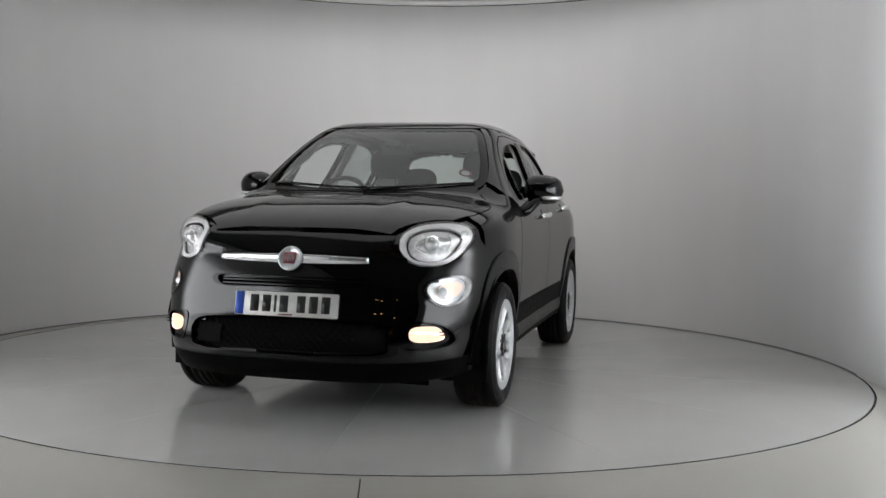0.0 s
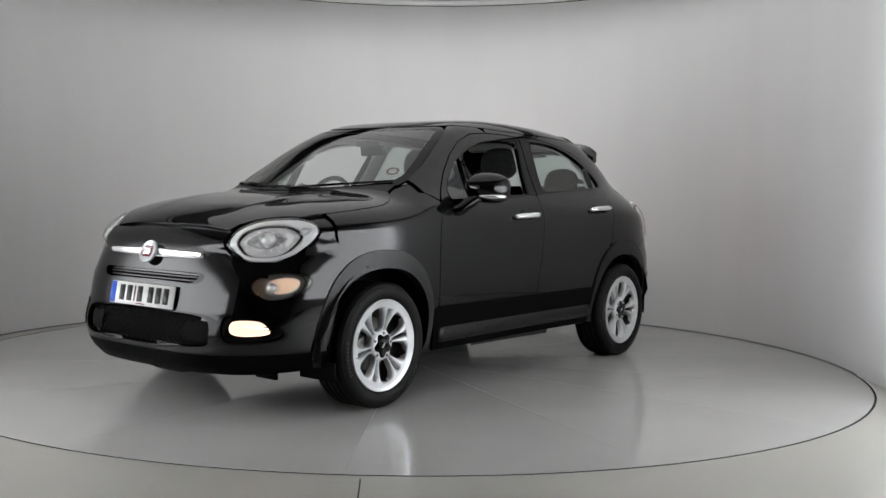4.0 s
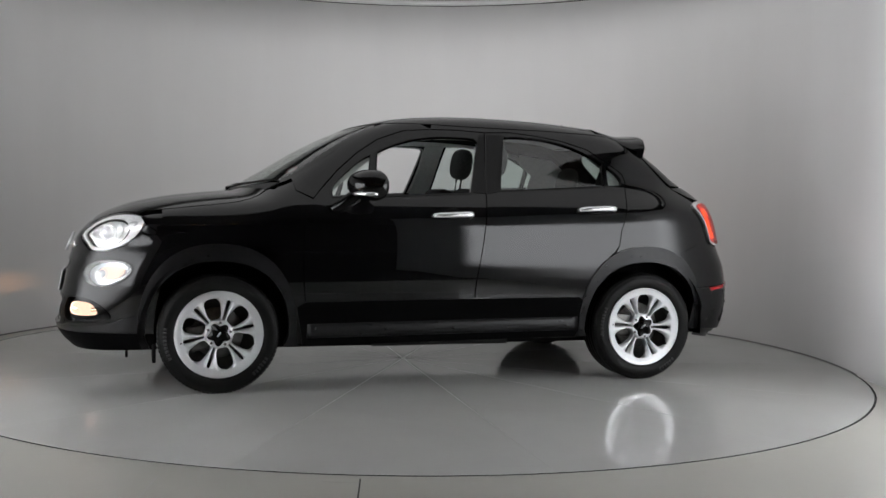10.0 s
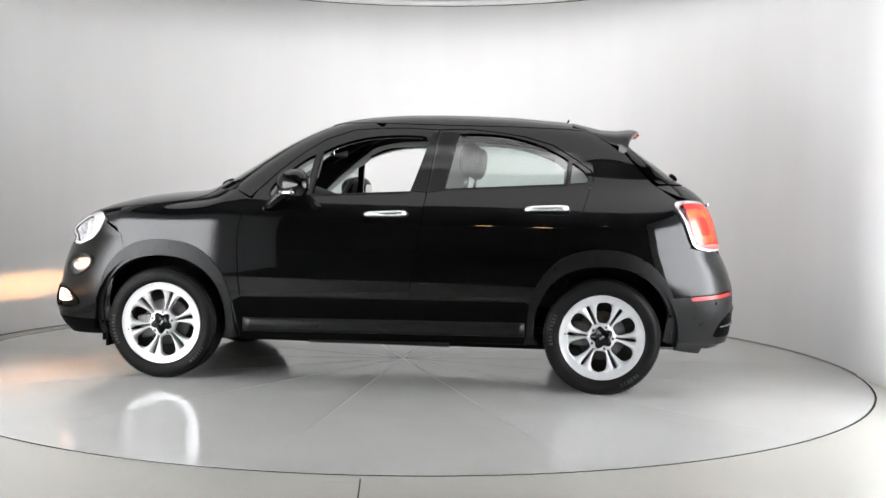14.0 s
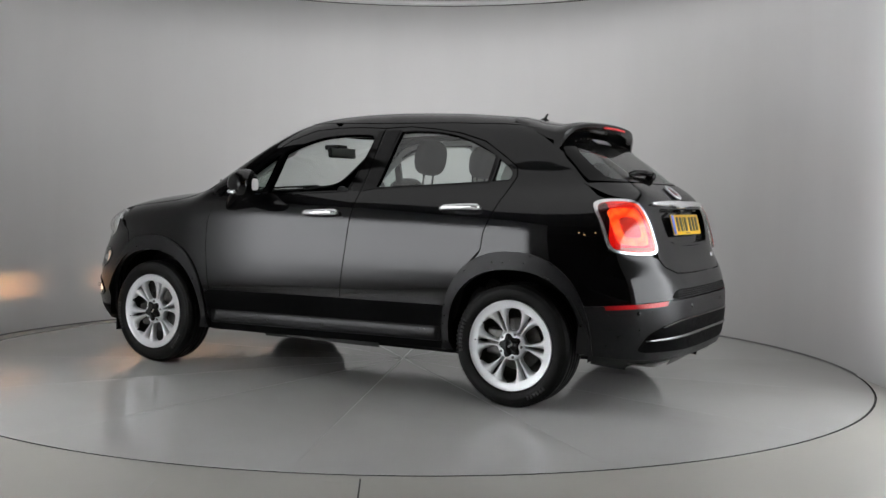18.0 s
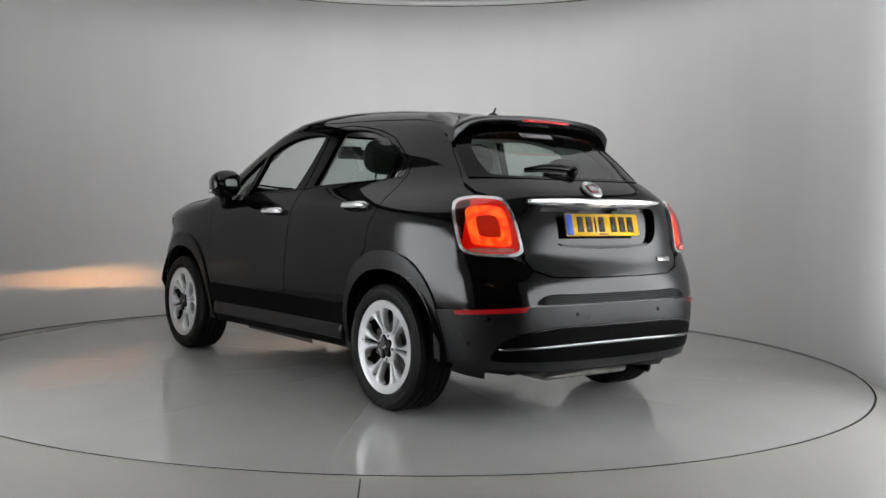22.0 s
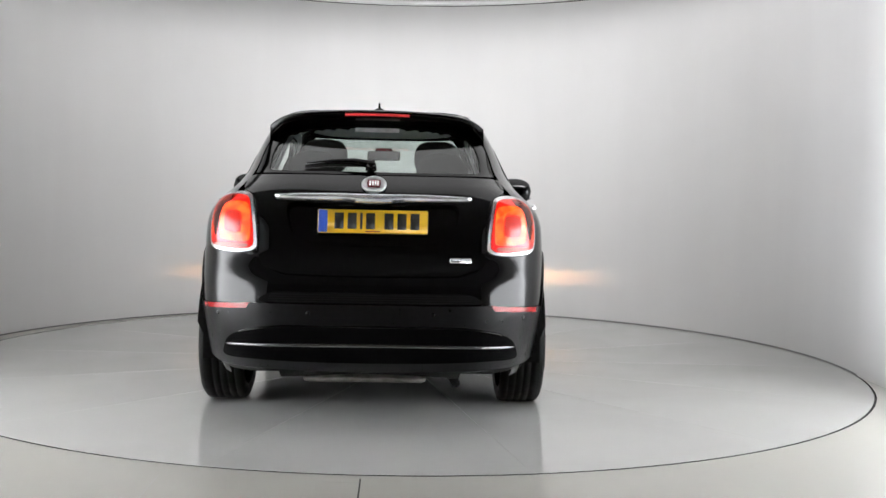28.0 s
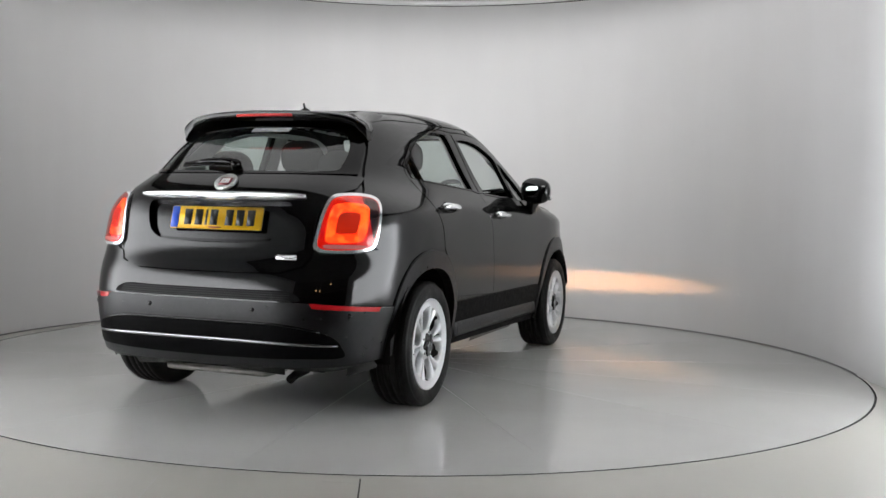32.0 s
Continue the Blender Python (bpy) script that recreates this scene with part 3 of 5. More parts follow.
LAMP_TOP = [(x, y) for x, y, _ in lay("nose", [(24.2, 0.912), (26.2, 0.938), (30.4, 0.963), (36.8, 0.981), (42.2, 0.981)])]
BONNET = swap_mirrored([(1.955, 0.0), (1.95, 0.28)] + LAMP_TOP + [(1.53, 0.752), (1.43, 0.765), (1.296, 0.772), (1.19, 0.766), (1.11, 0.735), (1.06, 0.70), (1.02, 0.655), (1.10, 0.47), (1.165, 0.28), (1.19, 0.0)])
DOOR_F = [(0.764, 1.058), (0.806, 0.976), (0.822, 0.911), (0.829, 0.781), (0.821, 0.586), (0.804, 0.42), (0.768, 0.305), (-0.177, 0.312), (-0.175, 0.457), (-0.188, 0.607),
          (-0.226, 0.835), (-0.262, 1.112), (-0.281, 1.294), (-0.31, 1.493), (-0.14, 1.502), (0.026, 1.50), (0.195, 1.487), (0.36, 1.428), (0.487, 1.346), (0.611, 1.241), (0.73, 1.115)]
DOOR_R = [(-0.183, 0.312), (-0.181, 0.457), (-0.194, 0.607), (-0.232, 0.835), (-0.268, 1.112), (-0.287, 1.294), (-0.316, 1.493), (-0.481, 1.50), (-0.65, 1.484), (-0.818, 1.458),
          (-0.985, 1.41), (-1.118, 1.328), (-1.208, 1.262), (-1.218, 1.215), (-1.164, 1.048), (-1.113, 0.918), (-1.098, 0.821), (-1.02, 0.74), (-0.93, 0.63), (-0.875, 0.49), (-0.86, 0.315)]
WIN_F = spline([(0.412, 1.093), (0.412, 1.093), (-0.172, 1.123), (-0.172, 1.123), (-0.254, 1.402), (-0.25, 1.442), (-0.22, 1.456), (-0.111, 1.46), (0.023, 1.455), (0.156, 1.435), (0.287, 1.394), (0.375, 1.352), (0.375, 1.352)], 4)
WIN_Q = spline([(0.661, 1.085), (0.661, 1.085), (0.655, 1.135), (0.60, 1.20), (0.481, 1.299), (0.415, 1.335), (0.415, 1.335), (0.452, 1.09), (0.452, 1.09)], 4)
WIN_R = spline([(-0.359, 1.141), (-0.359, 1.141), (-0.424, 1.45), (-0.45, 1.472), (-0.548, 1.476), (-0.717, 1.463), (-0.884, 1.422), (-1.017, 1.363), (-1.078, 1.325), (-1.078, 1.325), (-1.066, 1.183), (-1.066, 1.183)], 4)
WIN_RQ = spline([(-1.10, 1.312), (-1.10, 1.312), (-1.16, 1.27), (-1.192, 1.228), (-1.184, 1.195), (-1.184, 1.195), (-1.088, 1.187), (-1.088, 1.187)], 3)
HUB_X, HUB_Z, TYRE_R = 1.285, 0.325, 0.327


def grown(o, d):
    """The closed outline moved outwards by d."""
    p = np.array(o, float)
    e = np.roll(p, -1, 0) - np.roll(p, 1, 0)
    n = np.c_[e[:, 1], -e[:, 0]] / np.maximum(np.linalg.norm(e, axis=1, keepdims=True), 1e-9)
    x, y = p[:, 0], p[:, 1]
    area2 = (x * np.roll(y, -1) - np.roll(x, -1) * y).sum()
    return [tuple(v) for v in p + n * d * (1 if area2 > 0 else -1)]


def arch(cx, rx, rz, cz=0.33, power=2.3, a0=-28.0, a1=208.0, n=30, drop=None):
    """A wheel arch from the front foot over the top to the rear foot."""
    out = []
    for a in np.radians(np.linspace(a0, a1, n)):
        r = (abs(math.cos(a)) ** power + abs(math.sin(a)) ** power) ** (-1 / power)
        out.append((cx + rx * r * math.cos(a), cz + rz * r * math.sin(a)))
    return out


# ---------------------------------------------------------------- the car: body
def shell():
    """The closed body under the panels, with its openings."""
    V, F = [], []
    spans = [
        [[lambda x=x, f=f: ((x, 0.0, 0.75), (0.0, math.cos(f), math.sin(f))) for f in np.radians(np.linspace(-42, 222, 150))] for x in np.linspace(-0.95, 0.95, 90)],
    ]
    holes_side = [WIN_F, WIN_Q, WIN_R, WIN_RQ]
    for grid in spans:
        o = np.array([[c()[0] for c in r] for r in grid])
        d = np.array([[c()[1] for c in r] for r in grid])
        add_grid(V, F, o, d)
    for s in (1, -1):
        az = np.radians(np.linspace(-90, 90, 120))
        el = np.radians(np.linspace(-38, 90, 70))
        o = np.broadcast_to(np.array([0.95 * s, 0.0, 0.75]), (len(el), len(az), 3))
        d = np.array([[(s * math.cos(e) * math.cos(a), math.cos(e) * math.sin(a), math.sin(e)) for a in az] for e in el])
        add_grid(V, F, o, d)
    V = np.array(V)
    N = normals(V)
    F = np.array(F)
    c = V[F].mean(1)
    cn = N[F].mean(1)
    side = np.abs(cn[:, 1]) > 0.45
    drop = np.zeros(len(F), bool)
    m = 0.012
    for h in holes_side:
        h = np.array(h)
        ce = h.mean(0)
        big = ce + (h - ce) * (1 + m / np.abs(h - ce).max() * 2)
        drop |= side & inside(big, c[:, [0, 2]])
    drop |= (cn[:, 2] > 0.2) & (c[:, 0] > 0.2) & inside(np.array(SCREEN_OUT) * 1.03 - (0.022, 0), c[:, :2])
    drop |= (cn[:, 0] < -0.2) & (c[:, 0] < -1.0) & inside(np.array(GLASS_CLEAR) * (1.01, 1) , c[:, 1:])
    for cx in (HUB_X, -HUB_X):
        drop |= (np.hypot(c[:, 0] - cx, c[:, 2] - HUB_Z - 0.012) < 0.428) & (np.abs(c[:, 1]) > 0.55)
    ang = np.degrees(np.arctan2(c[:, 1], c[:, 0] - 0.95))
    for h in (LOW_GRILLE, SLOT, HEAD, SPOT, RUN_OUT):
        for s in (1, -1):
            drop |= (c[:, 0] > 1.2) & inside(np.array(h), np.c_[ang * s, c[:, 2]])
    ang = np.degrees(np.arctan2(c[:, 1], -0.95 - c[:, 0]))
    for h, k in ((RECESS, 1.1), (TAIL, 0.9)):
        h = np.array(h).mean(0) + (np.array(h) - np.array(h).mean(0)) * k
        for s in (1, -1):
            drop |= (c[:, 0] < -1.2) & inside(np.array(h), np.c_[ang * s, c[:, 2]])
    drop |= c[:, 2] < 0.24
    F = F[~drop]
    me = mesh_of("body", V - 0.014 * N, [tuple(int(i) for i in f) for f in F], PAINT)
    me.normals_split_custom_set([tuple(N[i]) for f in F for i in f])
    part("body", me, PAINT, CAR)


def add_grid(V, F, o, d):
    h, w, _ = o.shape
    P = march(o.reshape(-1, 3), (o + 2.0 * d).reshape(-1, 3))
    n0 = len(V)
    V.extend(P)
    for i in range(h - 1):
        for j in range(w - 1):
            q = (n0 + i * w + j, n0 + i * w + j + 1, n0 + (i + 1) * w + j + 1, n0 + (i + 1) * w + j)
            a, b, c = P[q[0] - n0], P[q[1] - n0], P[q[2] - n0]
            if np.dot(np.cross(b - a, c - a), d[i, j]) < 0:
                q = q[::-1]
            F.append(q)


shell()
panel("bonnet", BONNET, "top", PAINT, CAR, off=0.003)
panel("windscreen", SCREEN_OUT, "top", SCREEN, CAR, off=-0.003, lip=0.004)[0].visible_shadow = False
panel("windscreen_border", grown(SCREEN_OUT, 0.026), "top", GLOSS, CAR, holes=[grown(SCREEN_OUT, -0.022)], off=-0.002, lip=0.012, step=0.03)
ROOF = [(0.43, 0.0), (0.41, 0.25), (0.365, 0.41), (0.30, 0.488), (0.18, 0.538), (-0.05, 0.560), (-0.3, 0.568), (-0.6, 0.566), (-0.9, 0.55), (-1.12, 0.525), (-1.27, 0.49), (-1.30, 0.3), (-1.31, 0.0)]
panel("roof", spline(swap_mirrored(ROOF), 4), "top", PAINT, CAR, off=0.002, step=0.05)
edge = [(x, z - 0.004) for x, _, z in lay("top", spline(ROOF[4:11], 4, False))]
pillar = [(x, z) for x, _, z in lay("top", [(0.875, 0.668), (0.83, 0.668), (0.75, 0.656), (0.66, 0.634), (0.55, 0.598), (0.43, 0.556), (0.35, 0.518), (0.30, 0.500)])]
panel("windscreen_pillar", [(0.77, 1.08), (0.738, 1.118), (0.616, 1.246), (0.49, 1.351), (0.364, 1.433), (0.2, 1.492), (0.03, 1.506)] + [edge[2], edge[1]] + pillar[::-1] + [(0.86, 1.12)], "side", PAINT, CAR, True, off=0.001, step=0.03)
panel("front_door", DOOR_F, "side", PAINT, CAR, True, holes=[WIN_F, WIN_Q], off=0.002)
panel("rear_door", DOOR_R, "side", PAINT, CAR, True, holes=[WIN_R, WIN_RQ], off=0.002)
for ob in panel("rear_door_window", WIN_R, "side", GLASS, CAR, True, off=-0.009, lip=0.003, step=0.08) + panel("rear_quarter_window", WIN_RQ, "side", GLASS, CAR, True, off=-0.009, lip=0.003) \
        + panel("front_quarter_window", WIN_Q, "side", GLASS, CAR, True, off=-0.009, lip=0.003):
    ob.visible_shadow = False
seam_f = lay("top", [(1.585, 0.742), (1.43, 0.769), (1.296, 0.776), (1.19, 0.770), (1.11, 0.74), (1.055, 0.705), (1.0, 0.67)])
FENDER = [(x, z) for x, _, z in seam_f] + [(0.86, 1.115), (0.758, 1.062), (0.81, 0.976), (0.827, 0.911), (0.834, 0.781), (0.826, 0.586), (0.81, 0.42), (0.80, 0.34)] \
    + list(reversed(arch(HUB_X, 0.41, 0.47, a0=20, a1=178))) + [(1.60, 0.66), (1.56, 0.80), (1.585, 0.90)]
panel("front_wing", FENDER, "side", PAINT, CAR, True, off=0.001)
QUARTER = [(-1.224, 1.215), (-1.17, 1.048), (-1.119, 0.918), (-1.104, 0.821)] + arch(-HUB_X, 0.41, 0.48, a0=60, a1=145, n=10) + [(-1.61, 0.745), (-1.70, 0.805), (-1.775, 0.845), (-1.775, 0.94), (-1.765, 1.03), (-1.725, 1.09), (-1.67, 1.122), (-1.56, 1.20), (-1.45, 1.32), (-1.37, 1.41)] + edge[:2:-1] + [(0.026, 1.506), (-0.14, 1.508), (-0.31, 1.499), (-0.481, 1.506), (-0.65, 1.49), (-0.82, 1.465), (-0.989, 1.416), (-1.122, 1.333), (-1.214, 1.266)]
panel("rear_wing", QUARTER, "side", PAINT, CAR, True, off=0.001)
FRONT = mirrored([(0, 0.905), (15, 0.905), (25.2, 0.905), (23.9, 0.855), (25.6, 0.80), (30.6, 0.764), (37.0, 0.765), (42.6, 0.806), (46.9, 0.874), (48.0, 0.915), (54, 0.84), (56, 0.74), (53, 0.60), (51, 0.45), (50, 0.33), (30, 0.325), (0, 0.322)])
panel("front_bumper", FRONT, "nose", PAINT, CAR, holes=[LOW_GRILLE, SLOT, SPOT, [(-a, b) for a, b in SPOT], RUN_OUT, [(-a, b) for a, b in RUN_OUT]], off=0.003)
panel("front_lip", mirrored([(0, 0.318), (30, 0.321), (50, 0.326), (50, 0.24), (30, 0.222), (0, 0.215)]), "nose", SILL, CAR, off=0.004, label="black plastic lower lip of the bumper")
panel("tailgate", TAILGATE, "stern", PAINT, CAR, holes=[RECESS], off=0.003, lip=0.034)
panel("number_plate_recess", RECESS, "stern", PAINT, CAR, off=-0.03, lip=0)
panel("rear_bumper", mirrored([(0, 0.71), (10, 0.711), (20.8, 0.716), (26.4, 0.75), (28.2, 0.795), (32, 0.815), (38.5, 0.815), (44, 0.835), (49, 0.83), (56, 0.78), (54, 0.70), (50, 0.56), (45, 0.567), (26, 0.592), (0, 0.592)]), "stern", PAINT, CAR, off=0.003)
panel("rear_bumper_lower", mirrored([(0, 0.585), (26, 0.585), (45, 0.56), (50, 0.553), (50, 0.31), (35, 0.285), (0, 0.27)]), "stern", TRIM, CAR, off=0.008, label="dark grey textured lower bumper")
panel("rear_window", GLASS_CLEAR, "rear", GLASS, CAR, off=-0.004, lip=0.003)[0].visible_shadow = False
panel("rear_window_border", GLASS_R, "rear", GLOSS, CAR, holes=[GLASS_CLEAR], off=0.001)
for cx, nm in ((HUB_X, "front_arch_moulding"), (-HUB_X, "rear_arch_moulding")):
    o = arch(cx, 0.425, 0.49, a0=-3, a1=183)
    i = arch(cx, 0.385, 0.395, a0=-3, a1=183)
    o, i = [(cx + (0.40 if cx > 0 else 0.44), 0.245 if cx > 0 else 0.27)] + o + [(cx - (0.44 if cx > 0 else 0.395), 0.25 if cx > 0 else 0.30)], [(cx + 0.36, 0.245 if cx > 0 else 0.27)] + i + [(cx - 0.36, 0.25 if cx > 0 else 0.30)]
    panel(nm, o + i[::-1], "side", TRIM, CAR, True, off=0.012, lip=0.05, label="matt dark grey wheel-arch moulding")
panel("sill_moulding", [(0.86, 0.47), (0.81, 0.497), (-0.85, 0.512), (-0.90, 0.47), (-0.86, 0.27), (0.82, 0.245)], "side", SILL, CAR, True, off=0.008, lip=0.04, label="black plastic sill moulding")


def inset(o, k, dx=0.0, dz=0.0):
    """The outline drawn in to k of its size about its middle."""
    o = np.array(o)
    c = o.mean(0)
    return [tuple(v) for v in c + (o - c) * k + (dx, dz)]


def other(o):
    return [(-a, b) for a, b in o]


def stud(proj, p, off=0.0, flip=False, spin=0.0):
    """A pose on the car's skin whose z axis points outwards and whose x axis lies level."""
    P = lay(proj, [p])
    n = Vector(normals(P)[0])
    P = Vector(P[0]) + off * n
    x = Vector((0, 0, 1)).cross(n).normalized()
    y = n.cross(x)
    m = Matrix((x, y, n)).transposed().to_4x4()
    m.translation = P
    if flip:
        m = Matrix.Diagonal((1, -1, 1, 1)) @ m @ Matrix.Diagonal((-1, 1, 1, 1))
    return m @ pose(0, 0, 0, 0, 0, spin)


def placed(ob, m):
    ob.matrix_basis = m
    return ob


def slab(outline, depth, bevel=0.0):
    """A flat plate of that outline in the xy plane, its face at z = depth."""
    bm = bmesh.new()
    v = [bm.verts.new((x, y, 0)) for x, y in outline]
    f = bm.faces.new(v)
    if f.normal.z > 0:
        f.normal_flip()
    r = bmesh.ops.extrude_face_region(bm, geom=[f])
    top = [g for g in r["geom"] if isinstance(g, bmesh.types.BMVert)]
    bmesh.ops.translate(bm, verts=top, vec=(0, 0, depth))
    bmesh.ops.recalc_face_normals(bm, faces=bm.faces)
    if bevel:
        es = [e for e in bm.edges if all(v in set(top) for v in e.verts)]
        bmesh.ops.bevel(bm, geom=es, offset=bevel, segments=2, affect="EDGES")
    return bm


def rounded(w, h, r, n=5):
    out = []
    for cx, cy, a0 in ((w / 2 - r, h / 2 - r, 0), (-w / 2 + r, h / 2 - r, 90), (-w / 2 + r, -h / 2 + r, 180), (w / 2 - r, -h / 2 + r, 270)):
        for k in range(n + 1):
            a = math.radians(a0 + 90 * k / n)
            out.append((cx + r * math.cos(a), cy + r * math.sin(a)))
    return out


def ellipse(rx, ry, n=40):
    return [(rx * math.cos(2 * math.pi * k / n), ry * math.sin(2 * math.pi * k / n)) for k in range(n)]


# ---------------------------------------------------------------- the car: front lamps
def front_lamps(s):
    kw = dict(flip=s)
    lamp = part("headlight", panel_mesh("headlight", HEAD, "nose", LENS, off=0.006, lip=0.006, **kw), LENS, CAR, "round clear headlight in a pale silver bezel")
    lamp.visible_shadow = False
    p = spline([(27.6, 0.857), (28.9, 0.916), (33.8, 0.948), (40.2, 0.944), (43.4, 0.895), (41.0, 0.828), (35.2, 0.789), (29.2, 0.803)], 5)
    hole = inset(p, 1.02)
    part("bezel", panel_mesh("bezel", inset(HEAD, 0.985), "nose", WHITE_TRIM, holes=[hole], off=-0.004, lip=0.03, **kw), WHITE_TRIM, lamp, "pale silver bezel")
    part("reflector", panel_mesh("reflector", inset(HEAD, 0.86, -0.6, 0.0), "nose", FACET, off=-0.05, lip=0.0, **kw), FACET, lamp)
    part("inner_ring", panel_mesh("inner_ring", inset(p, 1.0), "nose", GLOSS, holes=[inset(p, 0.965)], off=-0.012, lip=0.03, **kw), GLOSS, lamp)
    part("bowl", panel_mesh("bowl", inset(p, 0.94), "nose", FACET, holes=[inset(p, 0.62, -0.5, 0.0)], off=-0.022, lip=0.03, **kw), FACET, lamp)
    part("light_bar", panel_mesh("light_bar", spline([(39.2, 0.922), (40.6, 0.912), (41.3, 0.880), (40.2, 0.846), (39.0, 0.836), (39.6, 0.875)], 3), "nose", WHITE_TRIM, off=-0.013, lip=0.01, **kw), WHITE_TRIM, lamp)
    part("side_reflector", panel_mesh("side_reflector", spline([(42.6, 0.905), (43.2, 0.932), (45.4, 0.930), (45.0, 0.912), (43.8, 0.892)], 4), "nose", SATIN, off=-0.0035, lip=0.004, **kw), SATIN, lamp)
    m = stud("nose", (35.0, 0.866), -0.05, s)
    ob = part("projector_lens", lathe([(0.0001, 0.034), (0.012, 0.032), (0.022, 0.026), (0.029, 0.016), (0.032, 0.004), (0.034, 0.0), (0.04, 0.004), (0.043, 0.0)], 32, "z"), REFLECTOR, lamp)
    placed(ob, m)
    # indicator and side lamp under it
    lamp = part("indicator_lamp", panel_mesh("indicator_lamp", inset(SPOT, 0.97), "nose", LENS, off=0.006, lip=0.006, **kw), LENS, CAR, "oval clear side lamp with a lit amber bulb")
    lamp.visible_shadow = False
    part("rim", panel_mesh("rim", inset(SPOT, 1.05), "nose", GLOSS, holes=[inset(SPOT, 0.86)], off=0.004, lip=0.03, **kw), GLOSS, lamp)
    part("reflector", panel_mesh("reflector", inset(SPOT, 0.95), "nose", SATIN, off=-0.034, lip=0.0, **kw), SATIN, lamp)
    part("amber_reflector", panel_mesh("amber_reflector", inset(SPOT, 0.52, 1.2, 0.004), "nose", BULB_ON, off=-0.018, lip=0.012, **kw), BULB_ON, lamp, "lit amber reflector")
    ob = part("bulb", lathe([(0.0001, 0.02), (0.014, 0.017), (0.022, 0.006), (0.026, 0.0), (0.034, 0.004), (0.036, 0.0)], 24, "z"), REFLECTOR, lamp)
    placed(ob, stud("nose", (36.6, 0.648), -0.022, s))
    # running lamp in its black pocket
    lamp = part("running_lamp", panel_mesh("running_lamp", RUN, "nose", LAMP_FACE, off=-0.004, lip=0.008, **kw), LAMP_FACE, CAR, "lit warm white running lamp")
    lamp.visible_shadow = False
    part("surround", panel_mesh("surround", inset(RUN_OUT, 1.0), "nose", GLOSS, holes=[inset(RUN, 1.02)], off=-0.012, lip=0.03, step=0.02, **kw), GLOSS, lamp)
    part("surround_rim", panel_mesh("surround_rim", inset(RUN_OUT, 1.05), "nose", GLOSS, holes=[inset(RUN_OUT, 0.93)], off=0.008, lip=0.03, step=0.02, **kw), GLOSS, lamp)
    # the lit slot deep in the lamp, which throws a flat beam
    y, z, x = (-0.615 if s else 0.615), 0.458, 1.885
    bm = bmesh.new()
    box(bm, -0.002, 0.002, -0.035, 0.035, -0.0025, 0.0025)
    placed(part("filament", bm, BEAM, lamp), pose(x, y, z, 0, 4, 6 if not s else -6))
    bm = bmesh.new()
    box(bm, -0.004, 0.075, -0.11, 0.11, 0.0050, 0.0080)
    box(bm, -0.004, 0.075, -0.11, 0.11, -0.0090, -0.0062)
    box(bm, -0.008, -0.004, -0.11, 0.11, -0.0090, 0.0080)
    placed(part("shade", bm, DARK, lamp, smooth=False), pose(x, y, z, 0, 4, 6 if not s else -6))


front_lamps(False)
front_lamps(True)


# ---------------------------------------------------------------- the car: nose
def skin_bar(name, proj, pts, heights, depth, off, label, mat=None, parent=None):
    """A rounded bar laid along the skin; heights are half its height."""
    P = lay(proj, pts)
    N = normals(P)
    V, F, n = [], [], 14
    for p, nn, h in zip(P, N, heights):
        c = p + off * nn
        for k in range(n):
            a = 2 * math.pi * k / n
            q = (abs(math.cos(a)) ** 2.4 + abs(math.sin(a)) ** 2.4) ** (-1 / 2.4)
            V.append(c + h * q * math.sin(a) * np.array((0, 0, 1.0)) + h * depth * q * math.cos(a) * nn)
    m = len(pts)
    for i in range(m - 1):
        for k in range(n):
            F.append((i * n + k, i * n + (k + 1) % n, (i + 1) * n + (k + 1) % n, (i + 1) * n + k))
    F += [tuple(range(n)), tuple(range((m - 1) * n, m * n))[::-1]]
    bm = bmesh.new()
    vs = [bm.verts.new(v) for v in V]
    for f in F:
        bm.faces.new([vs[i] for i in f])
    bmesh.ops.recalc_face_normals(bm, faces=bm.faces)
    return part(name, bm, mat or CHROME, parent or CAR, label)


